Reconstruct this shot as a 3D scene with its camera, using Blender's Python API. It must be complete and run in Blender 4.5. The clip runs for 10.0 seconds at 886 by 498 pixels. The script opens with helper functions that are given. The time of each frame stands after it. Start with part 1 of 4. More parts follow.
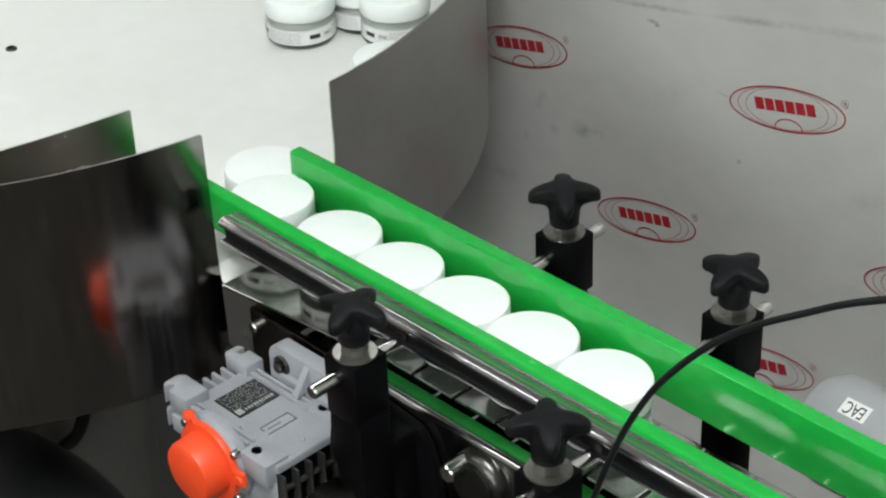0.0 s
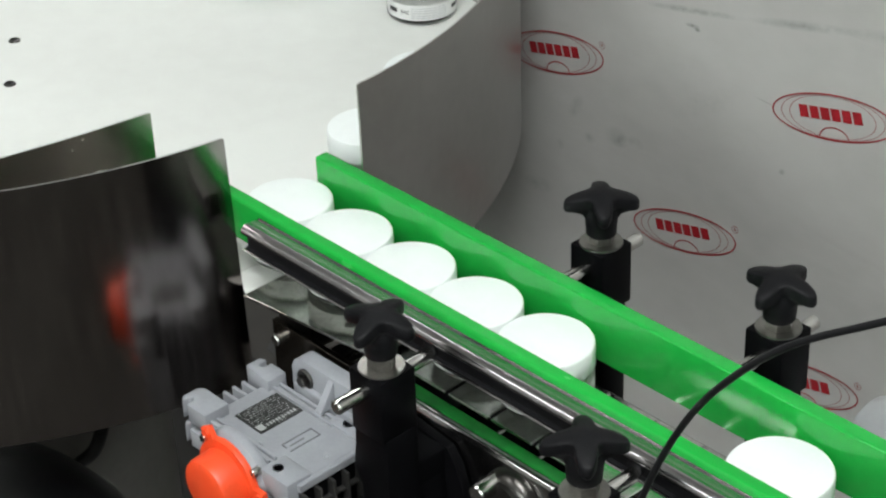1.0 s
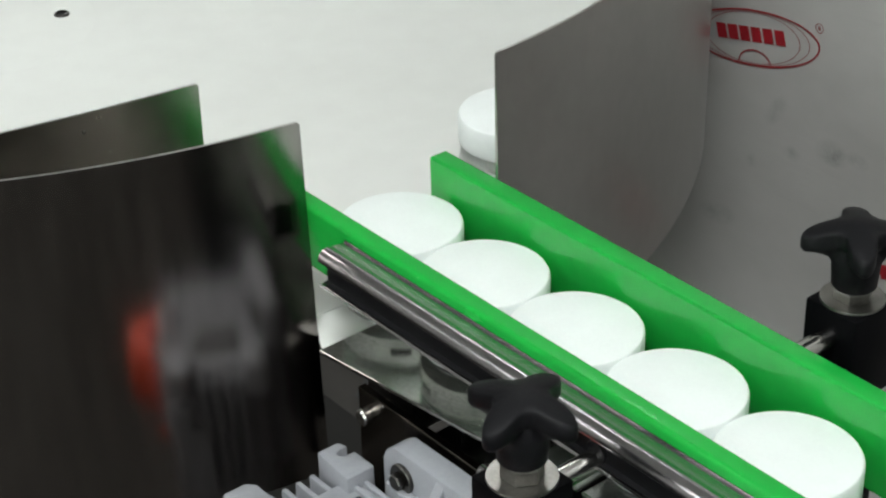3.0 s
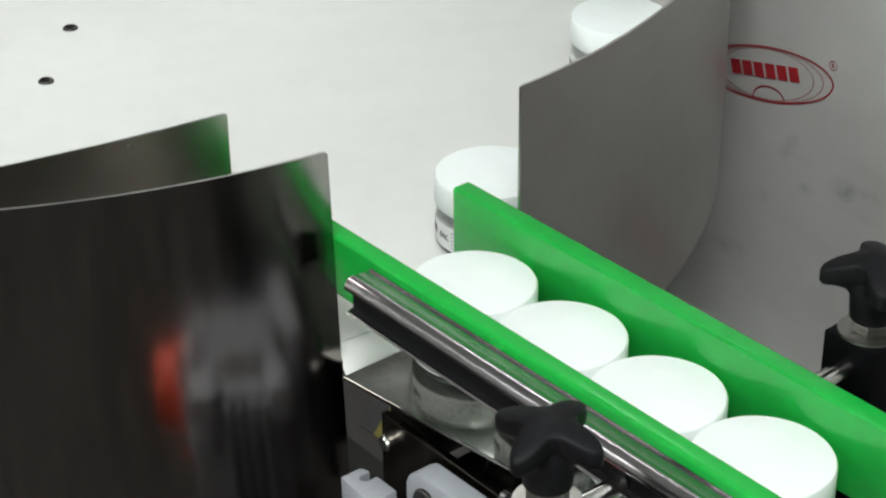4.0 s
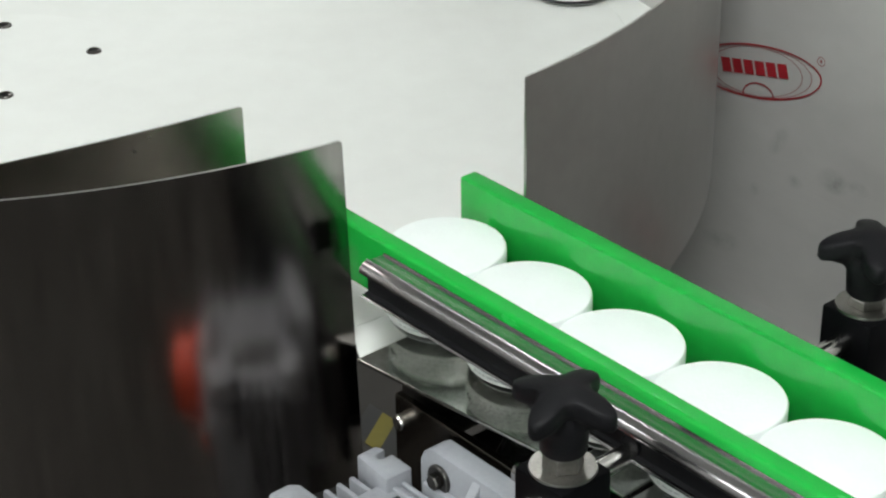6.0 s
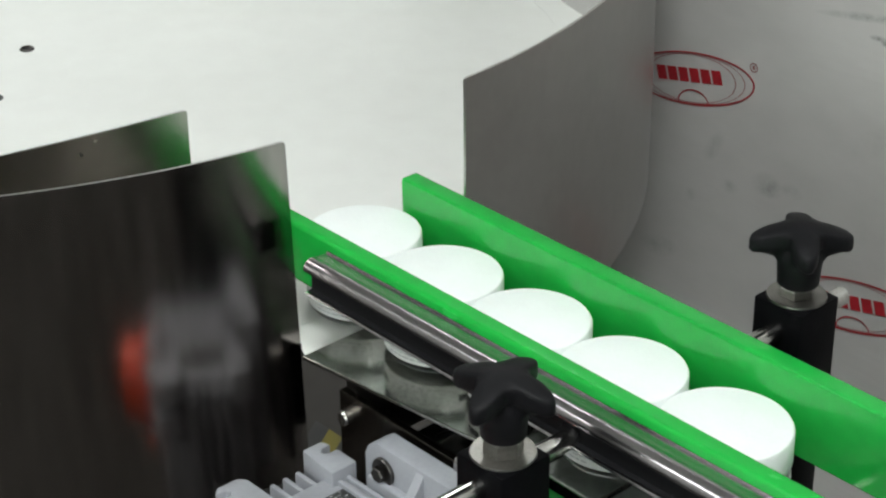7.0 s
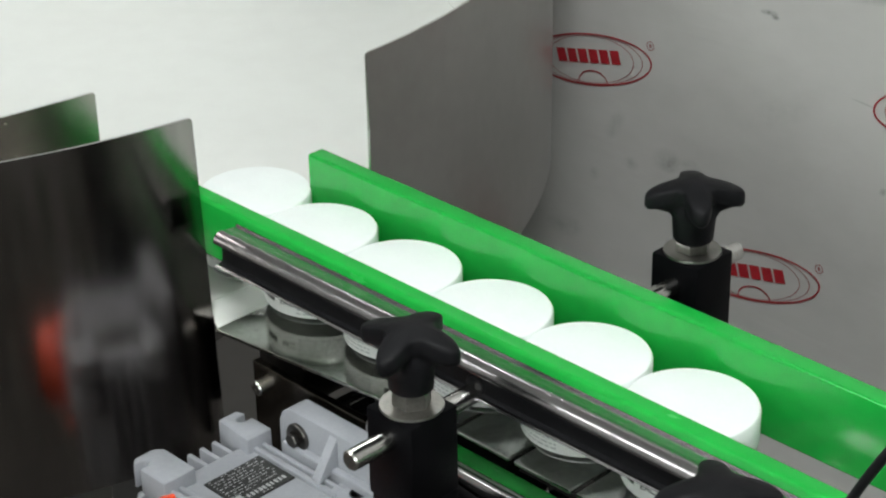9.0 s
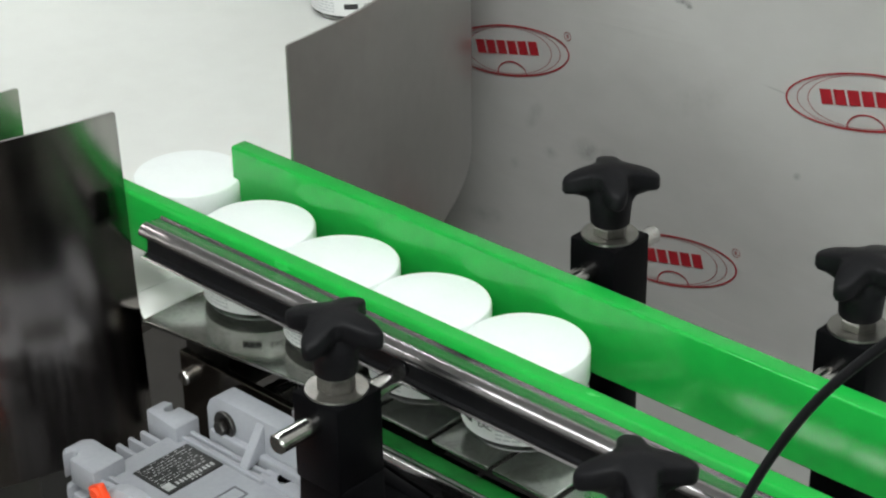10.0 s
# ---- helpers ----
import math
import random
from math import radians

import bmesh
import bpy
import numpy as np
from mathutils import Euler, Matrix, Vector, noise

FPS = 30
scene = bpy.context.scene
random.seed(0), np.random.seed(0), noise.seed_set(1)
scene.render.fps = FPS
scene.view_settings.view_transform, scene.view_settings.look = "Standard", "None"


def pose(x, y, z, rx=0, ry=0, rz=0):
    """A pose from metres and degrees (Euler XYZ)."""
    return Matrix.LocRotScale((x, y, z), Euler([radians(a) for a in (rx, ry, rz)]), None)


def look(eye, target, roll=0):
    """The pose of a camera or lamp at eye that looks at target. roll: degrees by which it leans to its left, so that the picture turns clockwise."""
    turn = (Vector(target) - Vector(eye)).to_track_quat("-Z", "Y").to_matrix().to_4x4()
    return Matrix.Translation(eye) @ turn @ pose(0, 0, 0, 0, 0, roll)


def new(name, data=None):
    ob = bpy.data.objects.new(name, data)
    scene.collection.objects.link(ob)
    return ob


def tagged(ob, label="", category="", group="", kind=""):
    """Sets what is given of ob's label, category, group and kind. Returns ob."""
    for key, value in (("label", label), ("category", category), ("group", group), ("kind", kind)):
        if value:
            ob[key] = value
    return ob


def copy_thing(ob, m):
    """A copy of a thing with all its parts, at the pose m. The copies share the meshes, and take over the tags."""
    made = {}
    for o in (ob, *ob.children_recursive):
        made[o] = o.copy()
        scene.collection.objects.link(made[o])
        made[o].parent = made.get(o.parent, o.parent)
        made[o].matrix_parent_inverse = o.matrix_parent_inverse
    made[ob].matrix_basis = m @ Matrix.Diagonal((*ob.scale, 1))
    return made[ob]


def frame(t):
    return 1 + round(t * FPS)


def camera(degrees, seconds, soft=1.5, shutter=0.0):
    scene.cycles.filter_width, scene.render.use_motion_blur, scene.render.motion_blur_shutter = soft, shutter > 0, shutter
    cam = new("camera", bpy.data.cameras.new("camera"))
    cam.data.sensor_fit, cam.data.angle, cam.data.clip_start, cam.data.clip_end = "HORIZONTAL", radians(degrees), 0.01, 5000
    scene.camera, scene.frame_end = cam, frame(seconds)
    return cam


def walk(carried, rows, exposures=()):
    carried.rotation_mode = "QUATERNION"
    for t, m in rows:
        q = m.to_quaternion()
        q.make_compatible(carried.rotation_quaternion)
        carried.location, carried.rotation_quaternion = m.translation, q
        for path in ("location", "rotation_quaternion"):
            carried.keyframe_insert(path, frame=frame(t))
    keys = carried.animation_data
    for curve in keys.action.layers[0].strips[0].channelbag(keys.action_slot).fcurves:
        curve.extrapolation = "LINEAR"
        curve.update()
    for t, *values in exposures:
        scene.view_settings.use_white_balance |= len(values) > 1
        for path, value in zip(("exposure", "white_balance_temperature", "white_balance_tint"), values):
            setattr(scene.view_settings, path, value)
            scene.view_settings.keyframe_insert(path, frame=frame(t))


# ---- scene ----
cam = camera(25.36, 10.0, soft=2.2)
PATH = [
    (0, (0.976, -0.746, 1.678), (-0.253, 0.409, 0.603), -2.1),
    (0.5, (0.961, -0.745, 1.671), (-0.275, 0.408, 0.602), -1.9),
    (1, (0.942, -0.717, 1.644), (-0.313, 0.424, 0.585), -2.2),
    (1.5, (0.864, -0.632, 1.571), (-0.405, 0.498, 0.517), -2.4),
    (2, (0.749, -0.546, 1.475), (-0.54, 0.577, 0.437), -1.6),
    (2.5, (0.668, -0.489, 1.425), (-0.642, 0.608, 0.385), -1.5),
    (3, (0.657, -0.503, 1.43), (-0.675, 0.577, 0.401), -1.4),
    (4.5, (0.663, -0.531, 1.438), (-0.681, 0.57, 0.447), -0.5),
    (5, (0.666, -0.545, 1.438), (-0.676, 0.564, 0.452), -0.7),
    (6.5, (0.69, -0.568, 1.438), (-0.639, 0.57, 0.47), -0.9),
    (7, (0.701, -0.577, 1.435), (-0.608, 0.595, 0.481), -0.6),
    (7.5, (0.709, -0.585, 1.437), (-0.584, 0.611, 0.49), -0.5),
    (8, (0.716, -0.598, 1.427), (-0.574, 0.62, 0.504), -0.6),
    (8.5, (0.725, -0.596, 1.426), (-0.554, 0.634, 0.504), -0.7),
    (9, (0.732, -0.597, 1.423), (-0.529, 0.642, 0.488), -1.1),
    (9.5, (0.738, -0.602, 1.425), (-0.498, 0.655, 0.482), -0.9),
    (10, (0.746, -0.608, 1.426), (-0.461, 0.682, 0.488), -0.9),
]
walk(cam, [(t, look(eye, target, roll)) for t, eye, target, roll in PATH],
     [(0.0, 0.0), (1.0, 0.02), (1.5, -0.06), (2.0, -0.18), (2.5, -0.16), (3.0, -0.10), (4.5, 0.0), (6.5, 0.0), (8.0, -0.06), (9.0, 0.0), (10.0, 0.02)])

# ---------------------------------------------------------------- light
world = bpy.data.worlds.new("workshop_air")
scene.world = world
world.use_nodes = True
world.node_tree.nodes["Background"].inputs[0].default_value = (0.75, 0.85, 1.0, 1)
world.node_tree.nodes["Background"].inputs[1].default_value = 0.02


def area_lamp(name, at, size, size_y, power, colour, aim):
    data = bpy.data.lights.new(name, "AREA")
    data.shape, data.size, data.size_y, data.energy, data.color = "RECTANGLE", size, size_y, power, colour
    ob = new(name, data)
    ob.matrix_world = look(at, aim)
    return ob


LAMPS = [(0.96, -0.85), (-1.35, -2.35), (-1.25, 1.6)]
LAMP_Z = 2.92
for lx, ly in LAMPS:
    area_lamp("ceiling_tube_light", (lx, ly, LAMP_Z - 0.012), 1.15, 0.5, {-0.85: 50, -2.35: 20, 1.6: 34}[ly], (0.97, 1.0, 0.99), (lx, ly + 0.0001, 0))
# daylight through the wide window in the south wall
WINDOW = (0.1, 2.9, 1.15, 2.35)
area_lamp("window_daylight", ((WINDOW[0] + WINDOW[1]) / 2, -3.19, (WINDOW[2] + WINDOW[3]) / 2), WINDOW[1] - WINDOW[0] - 0.1, WINDOW[3] - WINDOW[2] - 0.1, 15, (0.93, 1.0, 0.985), ((WINDOW[0] + WINDOW[1]) / 2, 0.0, (WINDOW[2] + WINDOW[3]) / 2))

scene.view_settings.exposure = 0.0


# ---------------------------------------------------------------- materials
def material(name, colour, rough=0.5, metal=0.0, vary=0.12, scale=30.0, bump=0.0, bump_scale=200.0, spec=0.5,
             stretch=(1, 1, 1), second=None, clearcoat=0.0, rough_vary=0.08, coords="Object", random_island=0.0):
    """Principled surface with noise at two scales in colour, gloss and relief."""
    m = bpy.data.materials.new(name)
    m.use_nodes = True
    nt = m.node_tree
    n, l = nt.nodes, nt.links
    b = n["Principled BSDF"]
    tc = n.new("ShaderNodeTexCoord")
    mp = n.new("ShaderNodeMapping")
    mp.inputs["Scale"].default_value = stretch
    l.new(tc.outputs[coords], mp.inputs["Vector"])
    big = n.new("ShaderNodeTexNoise")
    big.inputs["Scale"].default_value = scale
    big.inputs["Detail"].default_value = 6
    l.new(mp.outputs[0], big.inputs["Vector"])
    fine = n.new("ShaderNodeTexNoise")
    fine.inputs["Scale"].default_value = scale * 9
    fine.inputs["Detail"].default_value = 4
    l.new(mp.outputs[0], fine.inputs["Vector"])
    mix = n.new("ShaderNodeMath")
    mix.operation = "MULTIPLY_ADD"
    mix.inputs[1].default_value = 0.35
    l.new(fine.outputs["Fac"], mix.inputs[0])
    scaled = n.new("ShaderNodeMath")
    scaled.operation = "MULTIPLY"
    scaled.inputs[1].default_value = 0.65
    l.new(big.outputs["Fac"], scaled.inputs[0])
    l.new(scaled.outputs[0], mix.inputs[2])
    ramp = n.new("ShaderNodeValToRGB")
    c2 = second or [c * (1 - vary) for c in colour]
    hi = [min(1.0, c * (1 + vary * 0.5)) for c in colour]
    ramp.color_ramp.elements[0].position, ramp.color_ramp.elements[1].position = 0.32, 0.62
    ramp.color_ramp.elements[0].color = (*c2, 1)
    ramp.color_ramp.elements[1].color = (*hi, 1)
    l.new(mix.outputs[0], ramp.inputs[0])
    l.new(ramp.outputs[0], b.inputs["Base Color"])
    rr = n.new("ShaderNodeMapRange")
    rr.inputs["To Min"].default_value = max(0.02, rough - rough_vary)
    rr.inputs["To Max"].default_value = min(1.0, rough + rough_vary)
    l.new(mix.outputs[0], rr.inputs["Value"])
    l.new(rr.outputs[0], b.inputs["Roughness"])
    b.inputs["Metallic"].default_value = metal
    b.inputs["Specular IOR Level"].default_value = spec
    b.inputs["Coat Weight"].default_value = clearcoat
    if bump:
        bn = n.new("ShaderNodeTexNoise")
        bn.inputs["Scale"].default_value = bump_scale
        bn.inputs["Detail"].default_value = 5
        l.new(mp.outputs[0], bn.inputs["Vector"])
        bp = n.new("ShaderNodeBump")
        bp.inputs["Strength"].default_value = bump
        bp.inputs["Distance"].default_value = 0.001
        l.new(bn.outputs["Fac"], bp.inputs["Height"])
        l.new(bp.outputs[0], b.inputs["Normal"])
    return m


WALL_Y = 0.372  # front of the filmed cabinet

GREEN = material("green_polyethylene", (0.010, 0.37, 0.046), 0.27, vary=0.12, spec=0.32, scale=14, stretch=(0.4, 1, 1), rough_vary=0.03)
GREEN_SOFT = material("buckled_green_polyethylene", (0.012, 0.37, 0.050), 0.17, vary=0.12, scale=14, bump=0.28, bump_scale=27, stretch=(0.8, 1, 1))
# the rail green darkened: shade on the low strip put into its colour
WEAR_SHADE = material("shaded_green_wear_strip", (0.010, 0.20, 0.030), 0.35, vary=0.45, scale=22, bump=0.05, bump_scale=90, spec=0.3, stretch=(0.5, 1, 1))
EDGE = material("cut_steel_edge", (0.55, 0.54, 0.52), 0.3, metal=1.0, vary=0.2, scale=60)
LID = material("white_polypropylene", (0.86, 0.90, 0.89), 0.6, vary=0.03, scale=60, bump=0.15, bump_scale=900, spec=0.3)
TABLE = material("white_table_laminate", (0.74, 0.755, 0.725), 0.34, vary=0.05, scale=5, bump=0.04, bump_scale=40, second=(0.70, 0.708, 0.68))
STEEL = material("brushed_steel", (0.42, 0.41, 0.405), 0.18, metal=1.0, vary=0.12, scale=30, bump=0.015, bump_scale=300, stretch=(0.08, 1, 1), rough_vary=0.05)
CHANNEL = material("drawn_steel_channel", (0.42, 0.405, 0.415), 0.25, metal=1.0, vary=0.05, scale=30, stretch=(0.08, 1, 1), rough_vary=0.02)
GUARD = material("dull_rolled_steel", (0.37, 0.36, 0.348), 0.30, metal=1.0, vary=0.12, scale=11, second=(0.345, 0.334, 0.320), stretch=(1, 1, 0.9), rough_vary=0.02)
GUIDE = material("darkened_steel_sheet", (0.44, 0.42, 0.38), 0.25, metal=1.0, vary=0.2, scale=14, bump=0.03, bump_scale=90)
PANEL = material("polished_steel_sheet", (0.28, 0.257, 0.246), 0.15, metal=1.0, vary=0.35, scale=16, bump=0.06, bump_scale=22, stretch=(1, 1, 0.12), rough_vary=0.09)
BRACKET = material("dark_polished_steel", (0.13, 0.115, 0.10), 0.2, metal=1.0, vary=0.2, scale=30)
CHROME = material("bright_steel", (0.58, 0.57, 0.55), 0.2, metal=1.0, vary=0.12, scale=40)
PLATE = material("worn_steel_plate", (0.37, 0.37, 0.345), 0.12, metal=1.0, vary=0.35, scale=45, bump=0.12, bump_scale=40)
SLAT = material("slat_steel", (0.57, 0.58, 0.56), 0.17, metal=1.0, vary=0.25, scale=45, bump=0.1, bump_scale=500)
BLACK = material("black_plastic", (0.0060, 0.0060, 0.0072), 0.52, vary=0.3, scale=60, bump=0.2, bump_scale=1400, spec=0.16)
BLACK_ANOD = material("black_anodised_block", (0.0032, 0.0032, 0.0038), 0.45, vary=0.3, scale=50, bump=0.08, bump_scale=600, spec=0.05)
DARK = material("dark_steel", (0.10, 0.095, 0.09), 0.32, metal=1.0, vary=0.3, scale=30)
CAST = material("grey_painted_casting", (0.30, 0.31, 0.335), 0.42, vary=0.1, scale=50, bump=0.18, bump_scale=500)
DRUM = material("grey_drum_paint", (0.13, 0.125, 0.115), 0.5, vary=0.2, scale=12, bump=0.15, bump_scale=300)
# darker copy of CAST with shade worked into its colour
CAST_SHADED = material("shaded_casting", (0.16, 0.165, 0.18), 0.5, vary=0.15, scale=50, bump=0.2, bump_scale=500)
# same grey casting, nearly black: the end ribs' shade is in the colour
RIB_SHADE = material("shaded_rib_casting", (0.028, 0.027, 0.026), 0.5, vary=0.25, scale=40, bump=0.15, bump_scale=400, spec=0.3)
ORANGE = material("orange_cap_plastic", (0.85, 0.075, 0.018), 0.4, vary=0.08, scale=40, bump=0.1, bump_scale=700)
RED = material("red_print", (0.33, 0.012, 0.02), 0.5, vary=0.15, scale=120)
GREYRED = material("thin_red_print", (0.30, 0.10, 0.10), 0.5, vary=0.15, scale=120)
PRINT_BLACK = material("black_print", (0.02, 0.02, 0.02), 0.45, vary=0.2, scale=200)
PAPER = material("white_label_paper", (0.74, 0.75, 0.74), 0.55, vary=0.04, scale=200)
SILVER = material("label_silver_print", (0.42, 0.425, 0.43), 0.4, vary=0.1, scale=200)
GREYPRINT = material("grey_print", (0.45, 0.46, 0.47), 0.5, vary=0.15, scale=300)
CREAM = material("white_cream", (0.72, 0.72, 0.70), 0.5, vary=0.05, scale=90)
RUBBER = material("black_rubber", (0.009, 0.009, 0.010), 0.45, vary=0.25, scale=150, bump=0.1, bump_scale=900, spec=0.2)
WHITEPAINT = material("light_grey_motor_paint", (0.33, 0.34, 0.35), 0.35, vary=0.06, scale=40, bump=0.1, bump_scale=300)
FLOOR = material("dark_epoxy_floor", (0.038, 0.034, 0.031), 0.6, vary=0.25, scale=3, bump=0.1, bump_scale=80, second=(0.029, 0.026, 0.023), spec=0.3)
# near-black brown standing in for the shaded floor below the turntable
FLOOR_SHADE = material("floor_shade_brown", (0.011, 0.010, 0.009), 0.65, vary=0.3, scale=6, bump=0.2, bump_scale=200, spec=0.25)
ROOMWALL = material("painted_workshop_wall", (0.55, 0.55, 0.53), 0.8, vary=0.06, scale=2, bump=0.1, bump_scale=60)
CEIL = material("ceiling_paint", (0.7, 0.7, 0.69), 0.85, vary=0.04, scale=2)
YELLOW = material("yellow_tape", (0.15, 0.125, 0.012), 0.5, vary=0.1, scale=60)
BRASS = material("pale_zinc", (0.25, 0.243, 0.228), 0.34, metal=1.0, vary=0.25, scale=80)


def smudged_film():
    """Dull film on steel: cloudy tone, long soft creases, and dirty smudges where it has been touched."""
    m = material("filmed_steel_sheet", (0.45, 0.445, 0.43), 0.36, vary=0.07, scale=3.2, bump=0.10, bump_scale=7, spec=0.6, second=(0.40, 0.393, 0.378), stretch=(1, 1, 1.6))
    n, l = m.node_tree.nodes, m.node_tree.links
    b = n["Principled BSDF"]
    base = b.inputs["Base Color"].links[0].from_socket
    tc = n.new("ShaderNodeTexCoord")
    cloud = n.new("ShaderNodeTexNoise")
    cloud.inputs["Scale"].default_value = 95
    cloud.inputs["Detail"].default_value = 7
    cloud.inputs["Roughness"].default_value = 0.7
    l.new(tc.outputs["Object"], cloud.inputs["Vector"])
    # middle x, z, half length, half height, slope in degrees, depth
    spots = [(0.045, 0.982, 0.055, 0.0035, 10, 0.55), (0.150, 1.003, 0.060, 0.0045, 12, 0.40), (0.235, 1.020, 0.060, 0.006, 11, 0.25), (0.044, 0.969, 0.008, 0.0022, 5, 0.9), (0.049, 0.967, 0.004, 0.0022, 0, 0.9),
             (0.119, 0.9285, 0.014, 0.0010, -5, 0.3), (0.139, 0.874, 0.004, 0.003, 30, 0.55), (-0.034, 0.841, 0.014, 0.010, 20, 0.28), (-0.080, 0.853, 0.016, 0.007, 60, 0.25), (-0.065, 0.828, 0.009, 0.006, 0, 0.30),
             (-0.029, 0.839, 0.012, 0.008, 20, 0.34), (-0.012, 0.843, 0.010, 0.006, 0, 0.32), (-0.098, 0.810, 0.006, 0.006, 0, 0.30), (-0.125, 0.759, 0.020, 0.009, 10, 0.30), (0.260, 0.885, 0.030, 0.012, 15, 0.16), (0.06, 0.905, 0.04, 0.012, 30, 0.12)]
    total = None
    for x, z, a, h, slope, depth in spots:
        mp = n.new("ShaderNodeMapping")
        mp.vector_type = "TEXTURE"
        mp.inputs["Location"].default_value = (x, WALL_Y, z)
        mp.inputs["Rotation"].default_value = (0, -radians(slope), 0)
        mp.inputs["Scale"].default_value = (a, 0.05, h)
        l.new(tc.outputs["Object"], mp.inputs["Vector"])
        g = n.new("ShaderNodeTexGradient")
        g.gradient_type = "SPHERICAL"
        l.new(mp.outputs[0], g.inputs["Vector"])
        k = n.new("ShaderNodeMath")
        k.operation = "MULTIPLY"
        k.inputs[1].default_value = depth * 1.6
        l.new(g.outputs["Fac"], k.inputs[0])
        if total is None:
            total = k.outputs[0]
        else:
            add = n.new("ShaderNodeMath")
            l.new(total, add.inputs[0])
            l.new(k.outputs[0], add.inputs[1])
            total = add.outputs[0]
    ragged = n.new("ShaderNodeMapRange")
    ragged.inputs["From Min"].default_value, ragged.inputs["From Max"].default_value = 0.30, 0.68
    l.new(cloud.outputs["Fac"], ragged.inputs["Value"])
    amount = n.new("ShaderNodeMath")
    amount.operation = "MULTIPLY"
    amount.use_clamp = True
    l.new(total, amount.inputs[0])
    l.new(ragged.outputs[0], amount.inputs[1])
    mix = n.new("ShaderNodeMix")
    mix.data_type = "RGBA"
    l.new(amount.outputs[0], mix.inputs["Factor"])
    l.new(base, mix.inputs[6])
    mix.inputs[7].default_value = (0.10, 0.098, 0.088, 1)
    l.new(mix.outputs[2], b.inputs["Base Color"])
    # long creases in the film
    mp = n.new("ShaderNodeMapping")
    mp.inputs["Rotation"].default_value = (0, radians(14), 0)
    mp.inputs["Scale"].default_value = (1.1, 1, 9)
    l.new(tc.outputs["Object"], mp.inputs["Vector"])
    crease = n.new("ShaderNodeTexNoise")
    crease.inputs["Scale"].default_value = 3.1
    crease.inputs["Detail"].default_value = 3
    crease.inputs["Distortion"].default_value = 0.6
    l.new(mp.outputs[0], crease.inputs["Vector"])
    band = n.new("ShaderNodeMath")
    band.operation = "PINGPONG"
    band.inputs[1].default_value = 0.11
    l.new(crease.outputs["Fac"], band.inputs[0])
    bp = n.new("ShaderNodeBump")
    bp.inputs["Strength"].default_value = 0.35
    bp.inputs["Distance"].default_value = 0.004
    l.new(band.outputs[0], bp.inputs["Height"])
    l.new(b.inputs["Normal"].links[0].from_socket, bp.inputs["Normal"])
    l.new(bp.outputs[0], b.inputs["Normal"])
    return m


def glass_material():
    m = bpy.data.materials.new("clear_glass")
    m.use_nodes = True
    b = m.node_tree.nodes["Principled BSDF"]
    b.inputs["Base Color"].default_value = (0.93, 0.97, 0.95, 1)
    b.inputs["Roughness"].default_value = 0.03
    b.inputs["Transmission Weight"].default_value = 1.0
    b.inputs["IOR"].default_value = 1.5
    return m


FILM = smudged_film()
GLASS = glass_material()


def lamp_face():
    m = bpy.data.materials.new("lit_diffuser")
    m.use_nodes = True
    b = m.node_tree.nodes["Principled BSDF"]
    b.inputs["Emission Color"].default_value = (0.96, 1.0, 0.97, 1)
    b.inputs["Emission Strength"].default_value = 4.0
    return m


GLOW = lamp_face()


# ---------------------------------------------------------------- mesh helpers
def part(name, bm, mat, parent=None, label="", smooth=None):
    """Links a bmesh as one mesh object; under a parent if one is given. smooth: angle in degrees below which edges are shaded round."""
    me = bpy.data.meshes.new(name)
    bmesh.ops.recalc_face_normals(bm, faces=bm.faces)
    if smooth:
        for f in bm.faces:
            f.smooth = True
        for e in bm.edges:
            if len(e.link_faces) == 2 and e.calc_face_angle(0) > radians(smooth):
                e.smooth = False
    bm.to_mesh(me)
    bm.free()
    me.materials.append(mat)
    ob = new(name, me)
    if parent is not None:
        ob.parent = parent
    if label:
        ob["label"] = label
    return ob


def empty(name, m=None):
    ob = new(name)
    ob.empty_display_size = 0.02
    if m is not None:
        ob.matrix_basis = m
    return ob


def add_box(bm, lo, hi, bevel=0.0, m=None, segments=2):
    made = bmesh.ops.create_cube(bm, size=1.0)["verts"]
    for v in made:
        v.co = Vector([lo[i] + (v.co[i] + 0.5) * (hi[i] - lo[i]) for i in range(3)])
    if bevel:
        edges = list({e for v in made for e in v.link_edges})
        made = bmesh.ops.bevel(bm, geom=edges, offset=bevel, segments=segments, profile=0.5, affect="EDGES")["verts"]
    if m is not None:
        bmesh.ops.transform(bm, matrix=m, verts=list({v for v in made if v.is_valid}))


def box(lo, hi, bevel=0.0, segments=2):
    bm = bmesh.new()
    add_box(bm, lo, hi, bevel, None, segments)
    return bm


def add_lathe(bm, profile, segs=48, m=None, close=True):
    """Turns a profile of (radius, height) about the z axis."""
    rings = []
    for r, z in profile:
        if r < 1e-6:
            rings.append([bm.verts.new((0, 0, z))])
        else:
            rings.append([bm.verts.new((r * math.cos(2 * math.pi * k / segs), r * math.sin(2 * math.pi * k / segs), z)) for k in range(segs)])
    for a, b in zip(rings, rings[1:]):
        for k in range(segs):
            k2 = (k + 1) % segs
            if len(a) == 1 and len(b) == 1:
                continue
            if len(a) == 1:
                bm.faces.new((a[0], b[k], b[k2]))
            elif len(b) == 1:
                bm.faces.new((a[k], a[k2], b[0]))
            else:
                bm.faces.new((a[k], a[k2], b[k2], b[k]))
    if m is not None:
        bmesh.ops.transform(bm, matrix=m, verts=[v for r in rings for v in r])
    return bm


def lathe(profile, segs=48, m=None):
    return add_lathe(bmesh.new(), profile, segs, m)


